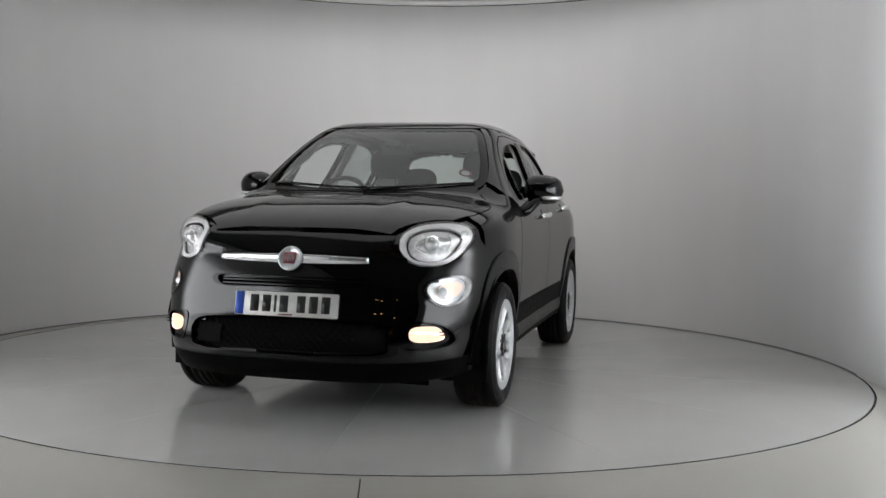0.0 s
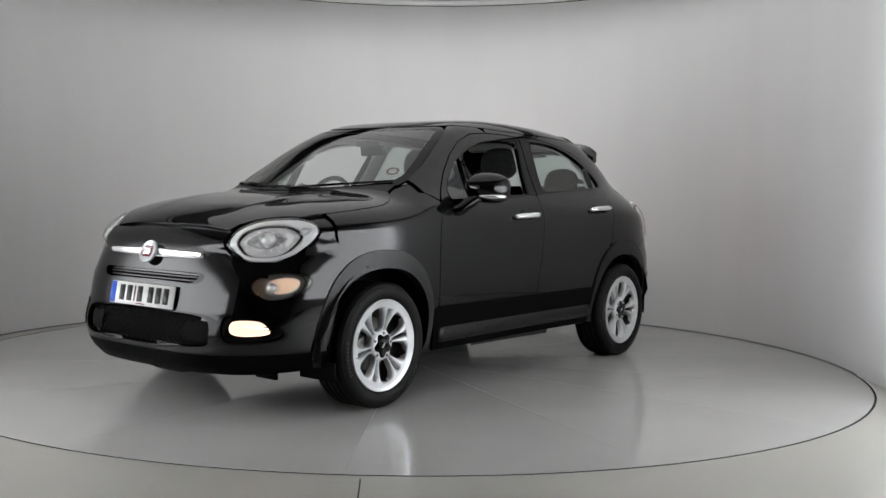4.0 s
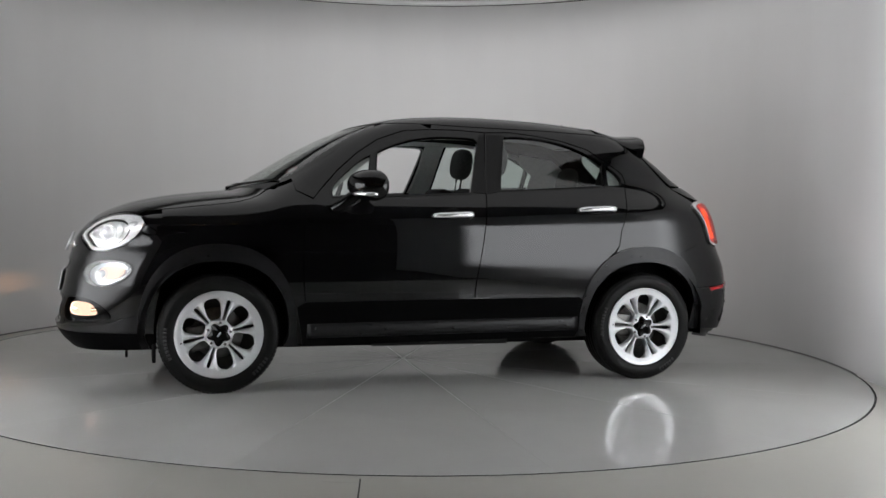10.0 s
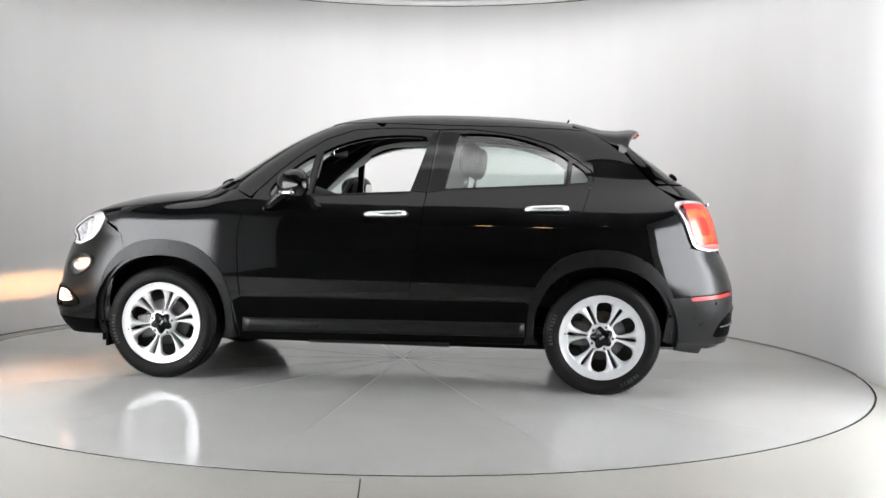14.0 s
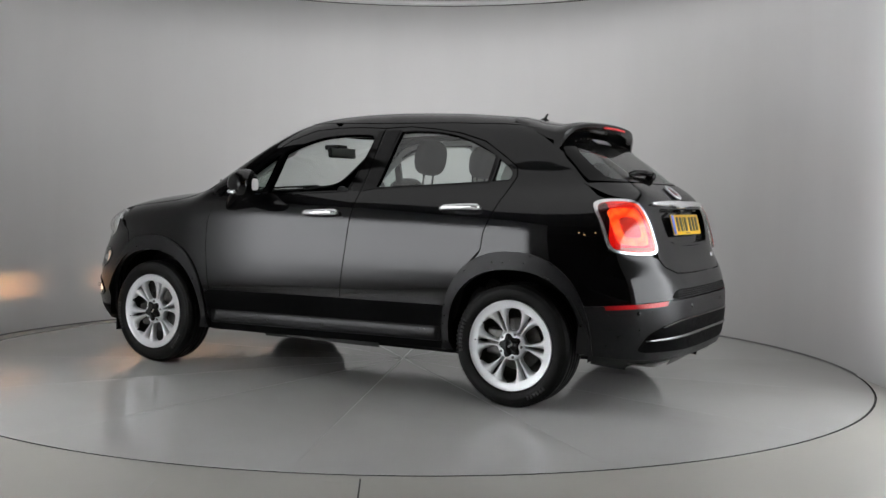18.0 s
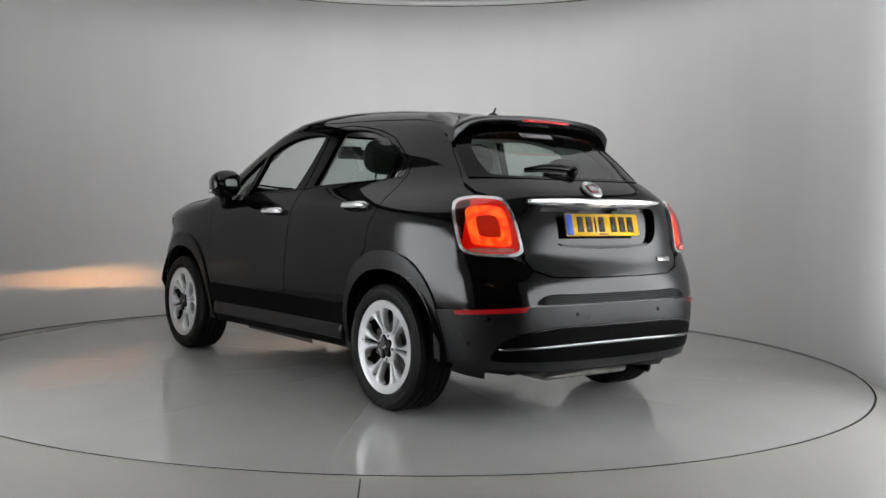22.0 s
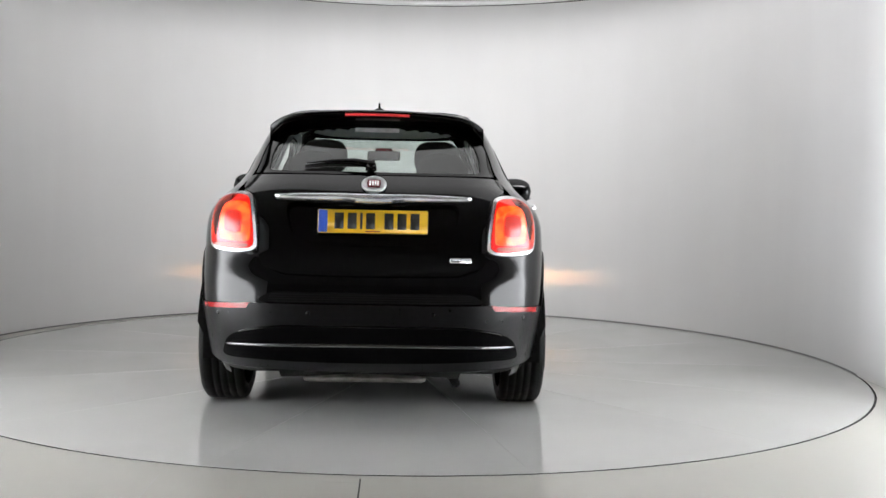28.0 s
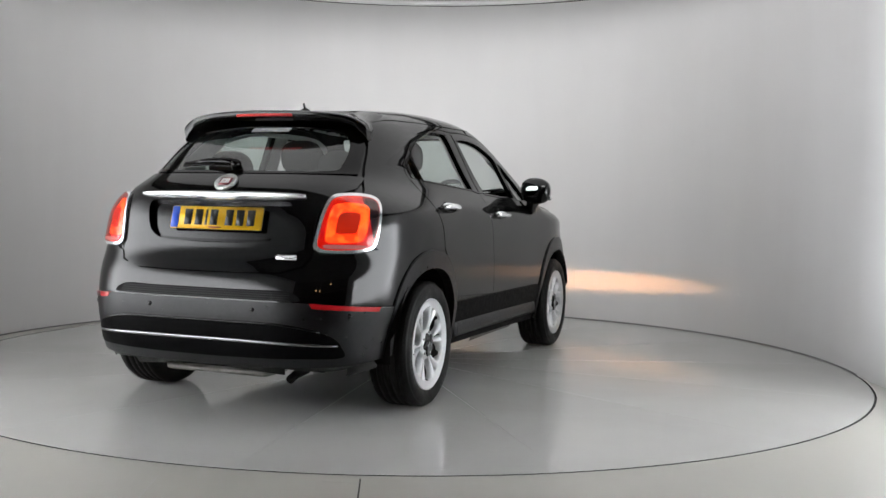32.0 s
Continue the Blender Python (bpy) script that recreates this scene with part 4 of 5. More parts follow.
def grilles():
    g = part("lower_grille", panel_mesh("lower_grille", LOW_GRILLE, "nose", DARK, off=-0.06, lip=0), DARK, CAR, "black lattice lower grille")
    part("frame", panel_mesh("frame", inset(LOW_GRILLE, 1.03), "nose", GLOSS, holes=[inset(LOW_GRILLE, 0.94)], off=0.004, lip=0.045, step=0.025), GLOSS, g)
    inner = inset(LOW_GRILLE, 0.955)
    poly = np.array(inner)
    # lattice of slanted wires
    V, F = [], []
    for sgn in (1, -1):
        for k in range(-26, 27):
            pts = []
            for j in range(17):
                z = 0.335 + 0.19 * j / 16
                a = k * 1.9 + sgn * (z - 0.43) * 42
                pts.append((a, z))
            ok = inside(poly, np.array(pts))
            P = lay("nose", pts)
            N = normals(P)
            P = P - 0.026 * N
            w = 0.0024
            for j in range(16):
                if ok[j] and ok[j + 1] and abs(pts[j][0]) < 26:
                    d = P[j + 1] - P[j]
                    d = d / np.linalg.norm(d)
                    u = np.cross(N[j], d)
                    n0 = len(V)
                    for q in (P[j], P[j + 1]):
                        V += [q - u * w, q + u * w, q + u * w - 0.005 * N[j], q - u * w - 0.005 * N[j]]
                    for i in range(4):
                        F.append((n0 + i, n0 + (i + 1) % 4, n0 + 4 + (i + 1) % 4, n0 + 4 + i))
    tagged(part("lattice", mesh_of("lattice", V, F, DARK, False), DARK, g), kind="stuff")
    for a in (-19, 19):
        part("side_duct", panel_mesh("side_duct", inset([(a - 3.2, 0.475), (a + 3.2, 0.475), (a + 3.2, 0.38), (a - 3.2, 0.38)], 1), "nose", DARK, off=-0.02, lip=0.03), DARK, g)
    u = part("upper_grille", panel_mesh("upper_grille", SLOT, "nose", DARK, off=-0.05, lip=0), DARK, CAR, "narrow black upper grille slot")
    part("frame", panel_mesh("frame", inset(SLOT, 1.025), "nose", GLOSS, holes=[inset(SLOT, 0.95)], off=0.004, lip=0.045, step=0.025), GLOSS, u)
    for z in (0.667, 0.684):
        part("slat", panel_mesh("slat", mirrored([(0, z + 0.004), (17.6, z + 0.004), (17.6, z - 0.003), (0, z - 0.003)]), "nose", GLOSS, off=-0.012, lip=0.02), GLOSS, u)
    # chrome bar with the round badge
    bar = spline(mirrored([(0, 0.80), (8, 0.8), (18, 0.794), (19.3, 0.785), (18, 0.776), (8, 0.768), (0, 0.768)]), 4)
    part("bar_recess", panel_mesh("bar_recess", inset(bar, 1.07), "nose", GLOSS, off=0.005, lip=0.01), GLOSS, CAR)
    skin_bar("chrome_bar", "nose", [(a, 0.785) for a in np.linspace(-18.9, 18.9, 31)], [0.0235 - 0.0095 * (abs(a) / 18.9) ** 2 for a in np.linspace(-18.9, 18.9, 31)], 0.6, 0.006, "chrome moustache bar")
    badge("front_badge", stud("front", (0.0, 0.781), 0.024))


def badge(name, m):
    ob = part(name, lathe([(0.0001, 0.0), (0.0601, 0.0), (0.0605, 0.008), (0.057, 0.013), (0.050, 0.0135), (0.047, 0.009), (0.0001, 0.009)], 48, "z"), ALLOY, CAR, "round chrome badge with a dark red centre")
    placed(ob, m)
    placed(part("shield", slab([(-0.031, 0.028), (0.031, 0.028), (0.033, 0.0), (0.028, -0.028), (-0.028, -0.028), (-0.033, 0.0)][::-1], 0.003), BADGE_RED, ob, "dark red shield"), pose(0, 0, 0.0095))
    for k in range(4):
        bm = bmesh.new()
        box(bm, -0.022 + k * 0.0125, -0.015 + k * 0.0125, -0.018, 0.018, 0.012, 0.0145)
        part("bar", bm, CHROME, ob, smooth=False)


def plate(name, m, face, label):
    """A number plate 520 by 111 mm; its characters are plain bars."""
    ob = part(name, slab(rounded(0.52, 0.113, 0.008), 0.006, 0.001), face, CAR, label)
    placed(ob, m)
    placed(part("blue_band", slab(rounded(0.042, 0.108, 0.004), 0.002), BLUE, ob), pose(-0.236, 0, 0.0052))
    x = -0.185
    for k in range(7):
        w = 0.05 if k != 2 else 0.014
        placed(part("character_bar", slab(rounded(w * 0.86, 0.079, 0.003), 0.0012), INK, ob), pose(x + w / 2, 0.002, 0.0056))
        x += w + 0.0115 + (0.026 if k == 3 else 0)
    placed(part("maker_line", slab(rounded(0.07, 0.006, 0.001), 0.001), BADGE_RED, ob), pose(0.0, -0.048, 0.0056))
    placed(part("backing", slab(rounded(0.524, 0.117, 0.008), 0.004), INK, ob), pose(0, 0, -0.0035))


grilles()
m = stud("front", (0.0, 0.574), 0.012)
m.translation.x = 2.131
plate("front_number_plate", m, PLATE_W, "white front number plate with dark character bars")


# ---------------------------------------------------------------- the car: tail
def tail_lamps(s):
    kw = dict(flip=s)
    lamp = part("tail_light", panel_mesh("tail_light", inset(TAIL, 0.895), "stern", TAIL_LENS, off=0.020, lip=0.02, step=0.02, **kw), TAIL_LENS, CAR, "lit red tail light in a chrome surround")
    lamp.visible_shadow = False
    part("surround", panel_mesh("surround", inset(TAIL, 1.0), "stern", CHROME, holes=[inset(TAIL, 0.89)], off=0.016, lip=0.03, step=0.02, **kw), CHROME, lamp, "chrome surround")
    part("housing", panel_mesh("housing", inset(TAIL, 0.94), "stern", TAIL_RED, off=-0.008, lip=0.0, step=0.02, **kw), TAIL_RED, lamp)
    ring = spline([(32.4, 0.90), (33.2, 0.986), (34.6, 1.048), (37.2, 1.066), (41.8, 1.066), (44.6, 1.048), (44.2, 0.99), (42.8, 0.905), (41.2, 0.884), (36.4, 0.878), (33.2, 0.880)], 4)
    ring = [(28.6 + (a - 29.6) * 0.925, z - 0.010) for a, z in ring]
    part("light_guide", panel_mesh("light_guide", ring, "stern", TAIL_ON, holes=[inset(ring, 0.56)], off=0.001, lip=0.009, step=0.02, **kw), TAIL_ON, lamp, "glowing orange-red light guide")
    part("centre_block", panel_mesh("centre_block", inset(ring, 0.53), "stern", TAIL_CORE, off=0.006, lip=0.014, step=0.02, **kw), TAIL_CORE, lamp)
    part("reverse_lamp", panel_mesh("reverse_lamp", spline([(30.8, 0.847), (32, 0.854), (39.2, 0.854), (41, 0.848), (39.2, 0.839), (32, 0.836)], 4), "stern", PALE_LENS, off=0.0215, lip=0.012, **kw), PALE_LENS, lamp, "pale clear reversing lens")
    part("rear_reflector", panel_mesh("rear_reflector", [(44.5, 0.562), (27.6, 0.586), (28.3, 0.561), (44.0, 0.541)], "stern", REDLENS, off=0.0105, lip=0.01, step=0.02, **kw), REDLENS, CAR, "long thin red reflector")
    ob = part("parking_sensor", lathe([(0.0001, 0.003), (0.009, 0.003), (0.011, 0.0)], 20, "z"), GLOSS, CAR)
    placed(ob, stud("stern", (36.5, 0.527), 0.008, s))
    ob = part("parking_sensor", lathe([(0.0001, 0.003), (0.009, 0.003), (0.011, 0.0)], 20, "z"), GLOSS, CAR)
    placed(ob, stud("stern", (14.5, 0.545), 0.008, s))


tail_lamps(False)
tail_lamps(True)


def tail():
    # chrome strip over the number plate
    A = np.linspace(-26.4, 26.4, 45)
    skin_bar("tailgate_handle", "stern", [(a, 1.078 - 0.006 * math.exp(-(a / 7) ** 4)) for a in A], [0.0165 - 0.009 * (abs(a) / 26.4) ** 4 + 0.005 * math.exp(-(a / 7) ** 4) for a in A], 1.0, 0.012, "wide chrome tailgate strip")
    badge("rear_badge", stud("rear", (0.0, 1.14), 0.006))
    m = stud("rear", (0.0, 0.97), 0.0)
    m.translation.x = -1.944
    plate("rear_number_plate", m, PLATE_Y, "yellow rear number plate with dark character bars")
    part("recess_lip", panel_mesh("recess_lip", spline(mirrored([(0, 0.868), (14, 0.872), (17, 0.88), (15.5, 0.862), (8, 0.856), (0, 0.855)]), 4), "stern", GLOSS, off=0.002, lip=0.03), GLOSS, CAR)
    for y in (-0.12, 0.12):
        bm = bmesh.new()
        box(bm, -0.02, 0.02, -0.03, 0.03, -0.008, 0.0, 0.002)
        placed(part("plate_lamp", bm, GLOSS, CAR), pose(-1.935, y, 1.052))
    placed(part("model_badge", slab(rounded(0.105, 0.024, 0.004), 0.004, 0.001), CHROME, CAR, "small silver model badge"), stud("rear", (-0.418, 0.792), 0.004))
    # mesh strip between upper and lower bumper
    vent = spline(mirrored([(0, 0.638), (14, 0.638), (22.5, 0.638), (25.6, 0.60), (22, 0.592), (10, 0.592), (0, 0.592)]), 4)
    v = part("bumper_vent", panel_mesh("bumper_vent", vent, "stern", DARK, off=0.004, lip=0.01), DARK, CAR, "black mesh strip across the bumper")
    V, F = [], []
    pts = [(k * 0.48 + (0.24 if r % 2 else 0), 0.598 + r * 0.0105) for r in range(4) for k in range(-48, 49)]
    ok = inside(np.array(inset(vent, 0.96)), np.array(pts))
    pts = [p for p, o in zip(pts, ok) if o]
    P = lay("stern", pts)
    N = normals(P)
    for p, n in zip(P, N):
        u = np.cross((0, 0, 1.0), n)
        u = u / np.linalg.norm(u)
        w = np.cross(n, u)
        c = p + 0.0065 * n
        i0 = len(V)
        V += [c + 0.0035 * u, c + 0.004 * w, c - 0.0035 * u, c - 0.004 * w, c - 0.003 * n]
        F += [(i0, i0 + 1, i0 + 2, i0 + 3)]
    tagged(part("mesh", mesh_of("mesh", V, F, TRIM, False), TRIM, v), kind="stuff")
    # lower slot with its grey strip
    low = spline(mirrored([(0, 0.484), (8, 0.484), (19, 0.484), (26.5, 0.471), (30.5, 0.447), (33.2, 0.42), (34.8, 0.38), (35.2, 0.33), (27, 0.325), (14, 0.318), (0, 0.315)]), 4)
    d = part("diffuser", panel_mesh("diffuser", low, "stern", SILL, off=0.0095, lip=0.012, step=0.025), SILL, CAR, "black lower insert with a grey strip")
    A = np.linspace(-34, 34, 51)
    skin_bar("strip", "stern", [(a, 0.398 - 0.012 * (abs(a) / 34) ** 3) for a in A], [0.0085 - 0.004 * (abs(a) / 34) ** 6 for a in A], 0.7, 0.011, "satin grey strip across the insert", GREY_STRIP, d)
    A = np.linspace(-30, 30, 51)
    skin_bar("upper_edge", "stern", [(a, 0.484 - 0.034 * (max(abs(a) - 17, 0) / 13) ** 2) for a in A], [0.006] * 51, 0.8, 0.011, "", GLOSS, d)


tail()


def spoiler():
    """The roof spoiler: slices from side to side."""
    ys = np.linspace(-1, 1, 45)
    rows = []
    for u in ys:
        f = abs(u)
        tip = -1.512 + 0.085 * f ** 2.6
        ztip = 1.533 - 0.026 * f ** 2 - 0.05 * f ** 9
        drop = f ** 8
        prof = []
        for x, half, kind in ((-1.10, 0.50, 0), (-1.18, 0.505, 0), (-1.27, 0.515, 1), (-1.36, 0.53, 2), (-1.44, 0.545, 3)):
            z = float(lay("top", [(x, u * half * 0.97)])[0][2])
            w = (0.0, 0.15, 0.5, 0.85, 1.0)[(0, 1, 2, 3, 4)[[-1.10, -1.18, -1.27, -1.36, -1.44].index(x)]]
            prof.append((x if x > tip + 0.03 else tip + 0.03, u * half, (1 - w) * (z + 0.004) + w * (ztip + 0.008)))
        prof += [(tip + 0.015, u * 0.552, ztip + 0.005), (tip, u * 0.556, ztip - 0.002), (tip - 0.002, u * 0.557, ztip - 0.013), (tip + 0.012, u * 0.56, ztip - 0.030 - 0.04 * drop),
                 (tip + 0.06, u * 0.565, ztip - 0.048 - 0.055 * drop), (-1.37, u * 0.56, 1.468 - 0.05 * drop), (-1.22, u * 0.52, 1.47)]
        rows.append(prof)
    v, f = sheet(rows)
    n = len(rows[0])
    f.append(tuple(range(n)))
    f.append(tuple(range((len(rows) - 1) * n, len(rows) * n))[::-1])
    bm = bmesh.new()
    vs = [bm.verts.new(p) for p in v]
    for q in f:
        bm.faces.new([vs[i] for i in q])
    bmesh.ops.recalc_face_normals(bm, faces=bm.faces)
    sp = part("roof_spoiler", bm, PAINT, CAR, "black roof spoiler with a red brake light")
    mod = sp.modifiers.new("edge", "EDGE_SPLIT")
    mod.split_angle = radians(50)
    pts = [(-1.512 + 0.10 * (abs(y) / 0.6) ** 2.6 - 0.001, y, 1.512 - 0.03 * (abs(y) / 0.6) ** 2) for y in np.linspace(-0.165, 0.165, 12)]
    part("brake_light", tube(pts, 0.0075, 8, flat=0.9), BRAKE_ON, sp, "long red high brake light")
    # aerial
    bm = lathe([(0.0001, 0.0), (0.03, 0.0), (0.026, 0.012), (0.012, 0.02), (0.0001, 0.022)], 20, "z")
    a = placed(part("aerial", bm, GLOSS, CAR), pose(-1.062, 0, float(lay("top", [(-1.062, 0)])[0][2]) - 0.001))
    part("stub", tube([(0.0, 0, 0.012), (-0.012, 0, 0.03), (-0.022, 0, 0.046)], [0.008, 0.006, 0.005], 10), GLOSS, a)
    # rear wiper
    P = Vector(lay("rear", [(0.02, 1.222)])[0])
    w = part("rear_wiper", lathe([(0.0001, 0.045), (0.02, 0.042), (0.026, 0.03), (0.028, 0.0)], 20, "z"), GLOSS, CAR, "black rear wiper")
    placed(w, stud("rear", (0.02, 1.225), 0.0))
    q = [lay("rear", [(y, z)])[0] + np.array([-0.018, 0, 0.018]) * k for y, z, k in ((0.02, 1.228, 1.1), (0.1, 1.243, 1.0), (0.2, 1.246, 0.8), (0.34, 1.235, 0.55))]
    inv = w.matrix_basis.inverted()
    part("arm", tube([inv @ Vector(p) for p in q], [0.022, 0.020, 0.016, 0.008], 8, flat=0.8), GLOSS, w)
    q = [lay("rear", [(y, z)])[0] + np.array([-0.006, 0, 0.006]) for y, z in ((0.06, 1.236), (0.2, 1.236), (0.345, 1.228))]
    part("blade", tube([inv @ Vector(p) for p in q], 0.007, 6), RUBBER, w)
    # sticker on the rear window
    part("window_sticker", panel_mesh("window_sticker", [(-0.115, 1.452), (0.115, 1.452), (0.115, 1.428), (-0.115, 1.428)], "rear", STICKER, off=-0.002, lip=0), STICKER, CAR, "narrow white sticker inside the rear window")


spoiler()


# ---------------------------------------------------------------- wheels
def wheel():
    bm = lathe([(0.2385, -0.008), (0.2400, 0.004), (0.2370, 0.007), (0.2340, 0.003), (0.230, -0.014), (0.222, -0.030)], 72)
    rim = part("wheel", bm, ALLOY, CAR, "silver alloy wheel with paired spokes")
    prof = [(0.2380, -0.012), (0.2415, 0.002), (0.248, 0.008), (0.272, 0.014), (0.292, 0.014), (0.306, 0.008), (0.312, 0.002), (0.314, 0.0025), (0.319, -0.006), (0.3245, -0.018)]
    for k, y in enumerate((-0.055, -0.092, -0.129, -0.166)):
        prof += [(0.3275, y + 0.030), (0.3275, y + 0.004), (0.3215, y + 0.003), (0.3215, y - 0.003)]
    prof += [(0.3275, -0.171), (0.3245, -0.188), (0.316, -0.204), (0.29, -0.213), (0.25, -0.205)]
    t = part("tyre", lathe(prof, 96), RUBBER, rim, "black rubber tyre with raised lettering blocks")
    part("inner_barrel", lathe([(0.230, -0.020), (0.221, -0.032), (0.210, -0.075), (0.206, -0.12), (0.1, -0.125), (0.0001, -0.125)], 48), BARREL, rim)
    part("brake_disc", lathe([(0.0001, -0.095), (0.135, -0.095), (0.14, -0.098), (0.14, -0.11), (0.0001, -0.095)], 48), STEEL, rim)
    bm = bmesh.new()
    box(bm, 0.06, 0.165, -0.115, -0.055, -0.07, 0.07, 0.015)
    part("caliper", bm, STEEL, rim)
    # shoulder blocks of the tread
    V, F = [], []
    for k in range(84):
        a = 2 * math.pi * k / 84
        a2 = a + 2 * math.pi / 84 * 0.62
        n0 = len(V)
        for aa in (a, a2):
            c, s = math.cos(aa), math.sin(aa)
            for r, y in ((0.3165, -0.001), (0.3275, -0.016), (0.3282, -0.022)):
                V.append((r * c * 1.004, y + 0.0015, r * s * 1.004))
        F += [(n0, n0 + 3, n0 + 4, n0 + 1), (n0 + 1, n0 + 4, n0 + 5, n0 + 2)]
    tagged(part("tread_pattern", mesh_of("tread_pattern", V, F, RUBBER, False), RUBBER, t), kind="stuff")
    # spokes: six pairs; each runs from a narrow slit to a wide rounded window and spreads into the rim
    rr = [0.064, 0.072, 0.0765, 0.080, 0.084, 0.089, 0.095, 0.104, 0.115, 0.127, 0.139, 0.151, 0.162, 0.172, 0.180, 0.1865, 0.191, 0.1945, 0.197, 0.1995, 0.204, 0.212, 0.222, 0.232, 0.2345]
    for s in (-1, 1):
        bm = bmesh.new()
        rows = []
        for r in rr:
            u = (r - 0.0765) / (0.1995 - 0.0765)
            win = 0.047 * (max(0.0, 1 - abs(2 * u - 1) ** 4)) ** 0.5 * (0.70 + 0.33 * u) if 0 < u < 1 else 0.0
            q = (r - 0.0765) / (0.1945 - 0.0765)
            slit = 0.0105 * (max(0.0, 1 - abs(2 * q - 1) ** 5)) ** 0.5 * (0.45 + 0.55 * q) if 0 < q < 1 else 0.0
            a0, a1 = slit / r, math.radians(30) - win / r
            y = float(np.interp(r, [0.064, 0.085, 0.125, 0.175, 0.195, 0.225, 0.2345], [-0.012, -0.018, -0.013, -0.005, -0.003, 0.000, 0.004]))
            ring = []
            for k, f in enumerate((0.0, 0.05, 0.18, 0.34, 0.5, 0.66, 0.82, 0.95, 1.0)):
                a = a0 + (a1 - a0) * f
                free = (slit > 0) if f < 0.5 else (win > 0)
                yy = y - (0.015 * abs(2 * f - 1) ** 2.2 if free else 0.0)
                if free and k in (0, 8):
                    yy = y - 0.034
                ring.append(bm.verts.new((r * math.cos(s * a), yy, r * math.sin(s * a))))
            rows.append(ring)
        for a, b in zip(rows, rows[1:]):
            for i in range(8):
                bm.faces.new((a[i], a[i + 1], b[i + 1], b[i])[::s])
        bm.normal_update()
        if sum(f.normal.y * f.calc_area() for f in bm.faces) < 0:
            bmesh.ops.reverse_faces(bm, faces=bm.faces)
        me = bpy.data.meshes.new("spoke")
        bm.to_mesh(me)
        bm.free()
        me.materials.append(ALLOY)
        me.polygons.foreach_set("use_smooth", [True] * len(me.polygons))
        for k in range(6):
            ob = new("spoke", me)
            ob.parent = rim
            ob.matrix_basis = pose(0, 0, 0, 0, k * 60, 0)
    part("hub", lathe([(0.0001, -0.006), (0.064, -0.006), (0.072, -0.009), (0.078, -0.018), (0.078, -0.06), (0.0001, -0.06)], 40), ALLOY, rim)
    star = [((0.056 + 0.010 * math.cos(5 * a)) * math.cos(a), (0.056 + 0.010 * math.cos(5 * a)) * math.sin(a)) for a in np.linspace(0, 2 * math.pi, 60, endpoint=False)]
    cap = part("hub_cap", slab(star, 0.006, 0.002), GLOSS, rim, "black star-shaped hub cap")
    placed(cap, pose(0, -0.0065, 0, -90, 0, 0))
    placed(part("cap_mark", slab(rounded(0.03, 0.010, 0.003), 0.001), SATIN, cap), pose(0, 0, 0.0062, 0, 0, 40))
    for k in range(5):
        a = 2 * math.pi * (k + 0.5) / 5
        b = part("wheel_bolt", lathe([(0.0001, -0.004), (0.0075, -0.004), (0.0085, -0.006), (0.0085, -0.02)], 6), STEEL, rim)
        b.matrix_basis = pose(0.063 * math.cos(a), 0.001, 0.063 * math.sin(a))
    part("valve", tube([(0.222, -0.02, 0), (0.205, 0.0, 0)], 0.004, 8), DARK, rim)
    # lettering blocks on the side of the tyre
    for a0, n in ((118, 6), (-20, 9)):
        for k in range(n):
            w = part("lettering_bar", slab(rounded(0.014, 0.020, 0.002), 0.0012), TYRE_MARK, t)
            a = a0 + k * 4.1
            w.matrix_basis = pose(0, 0, 0, 0, a, 0) @ pose(0.287, 0.0138, 0, -90, 0, 0) @ pose(0, 0, 0, 0, 0, -90)
    return rim


W1 = wheel()
W1.matrix_basis = pose(HUB_X, 0.875, HUB_Z, 0, 13, 0)
for x, s, a in ((-HUB_X, 1, -4), (HUB_X, -1, 21), (-HUB_X, -1, 8)):
    copy_thing(W1, pose(x, 0.875 * s, HUB_Z, 0, 0, 0 if s > 0 else 180) @ pose(0, 0, 0, 0, a, 0))


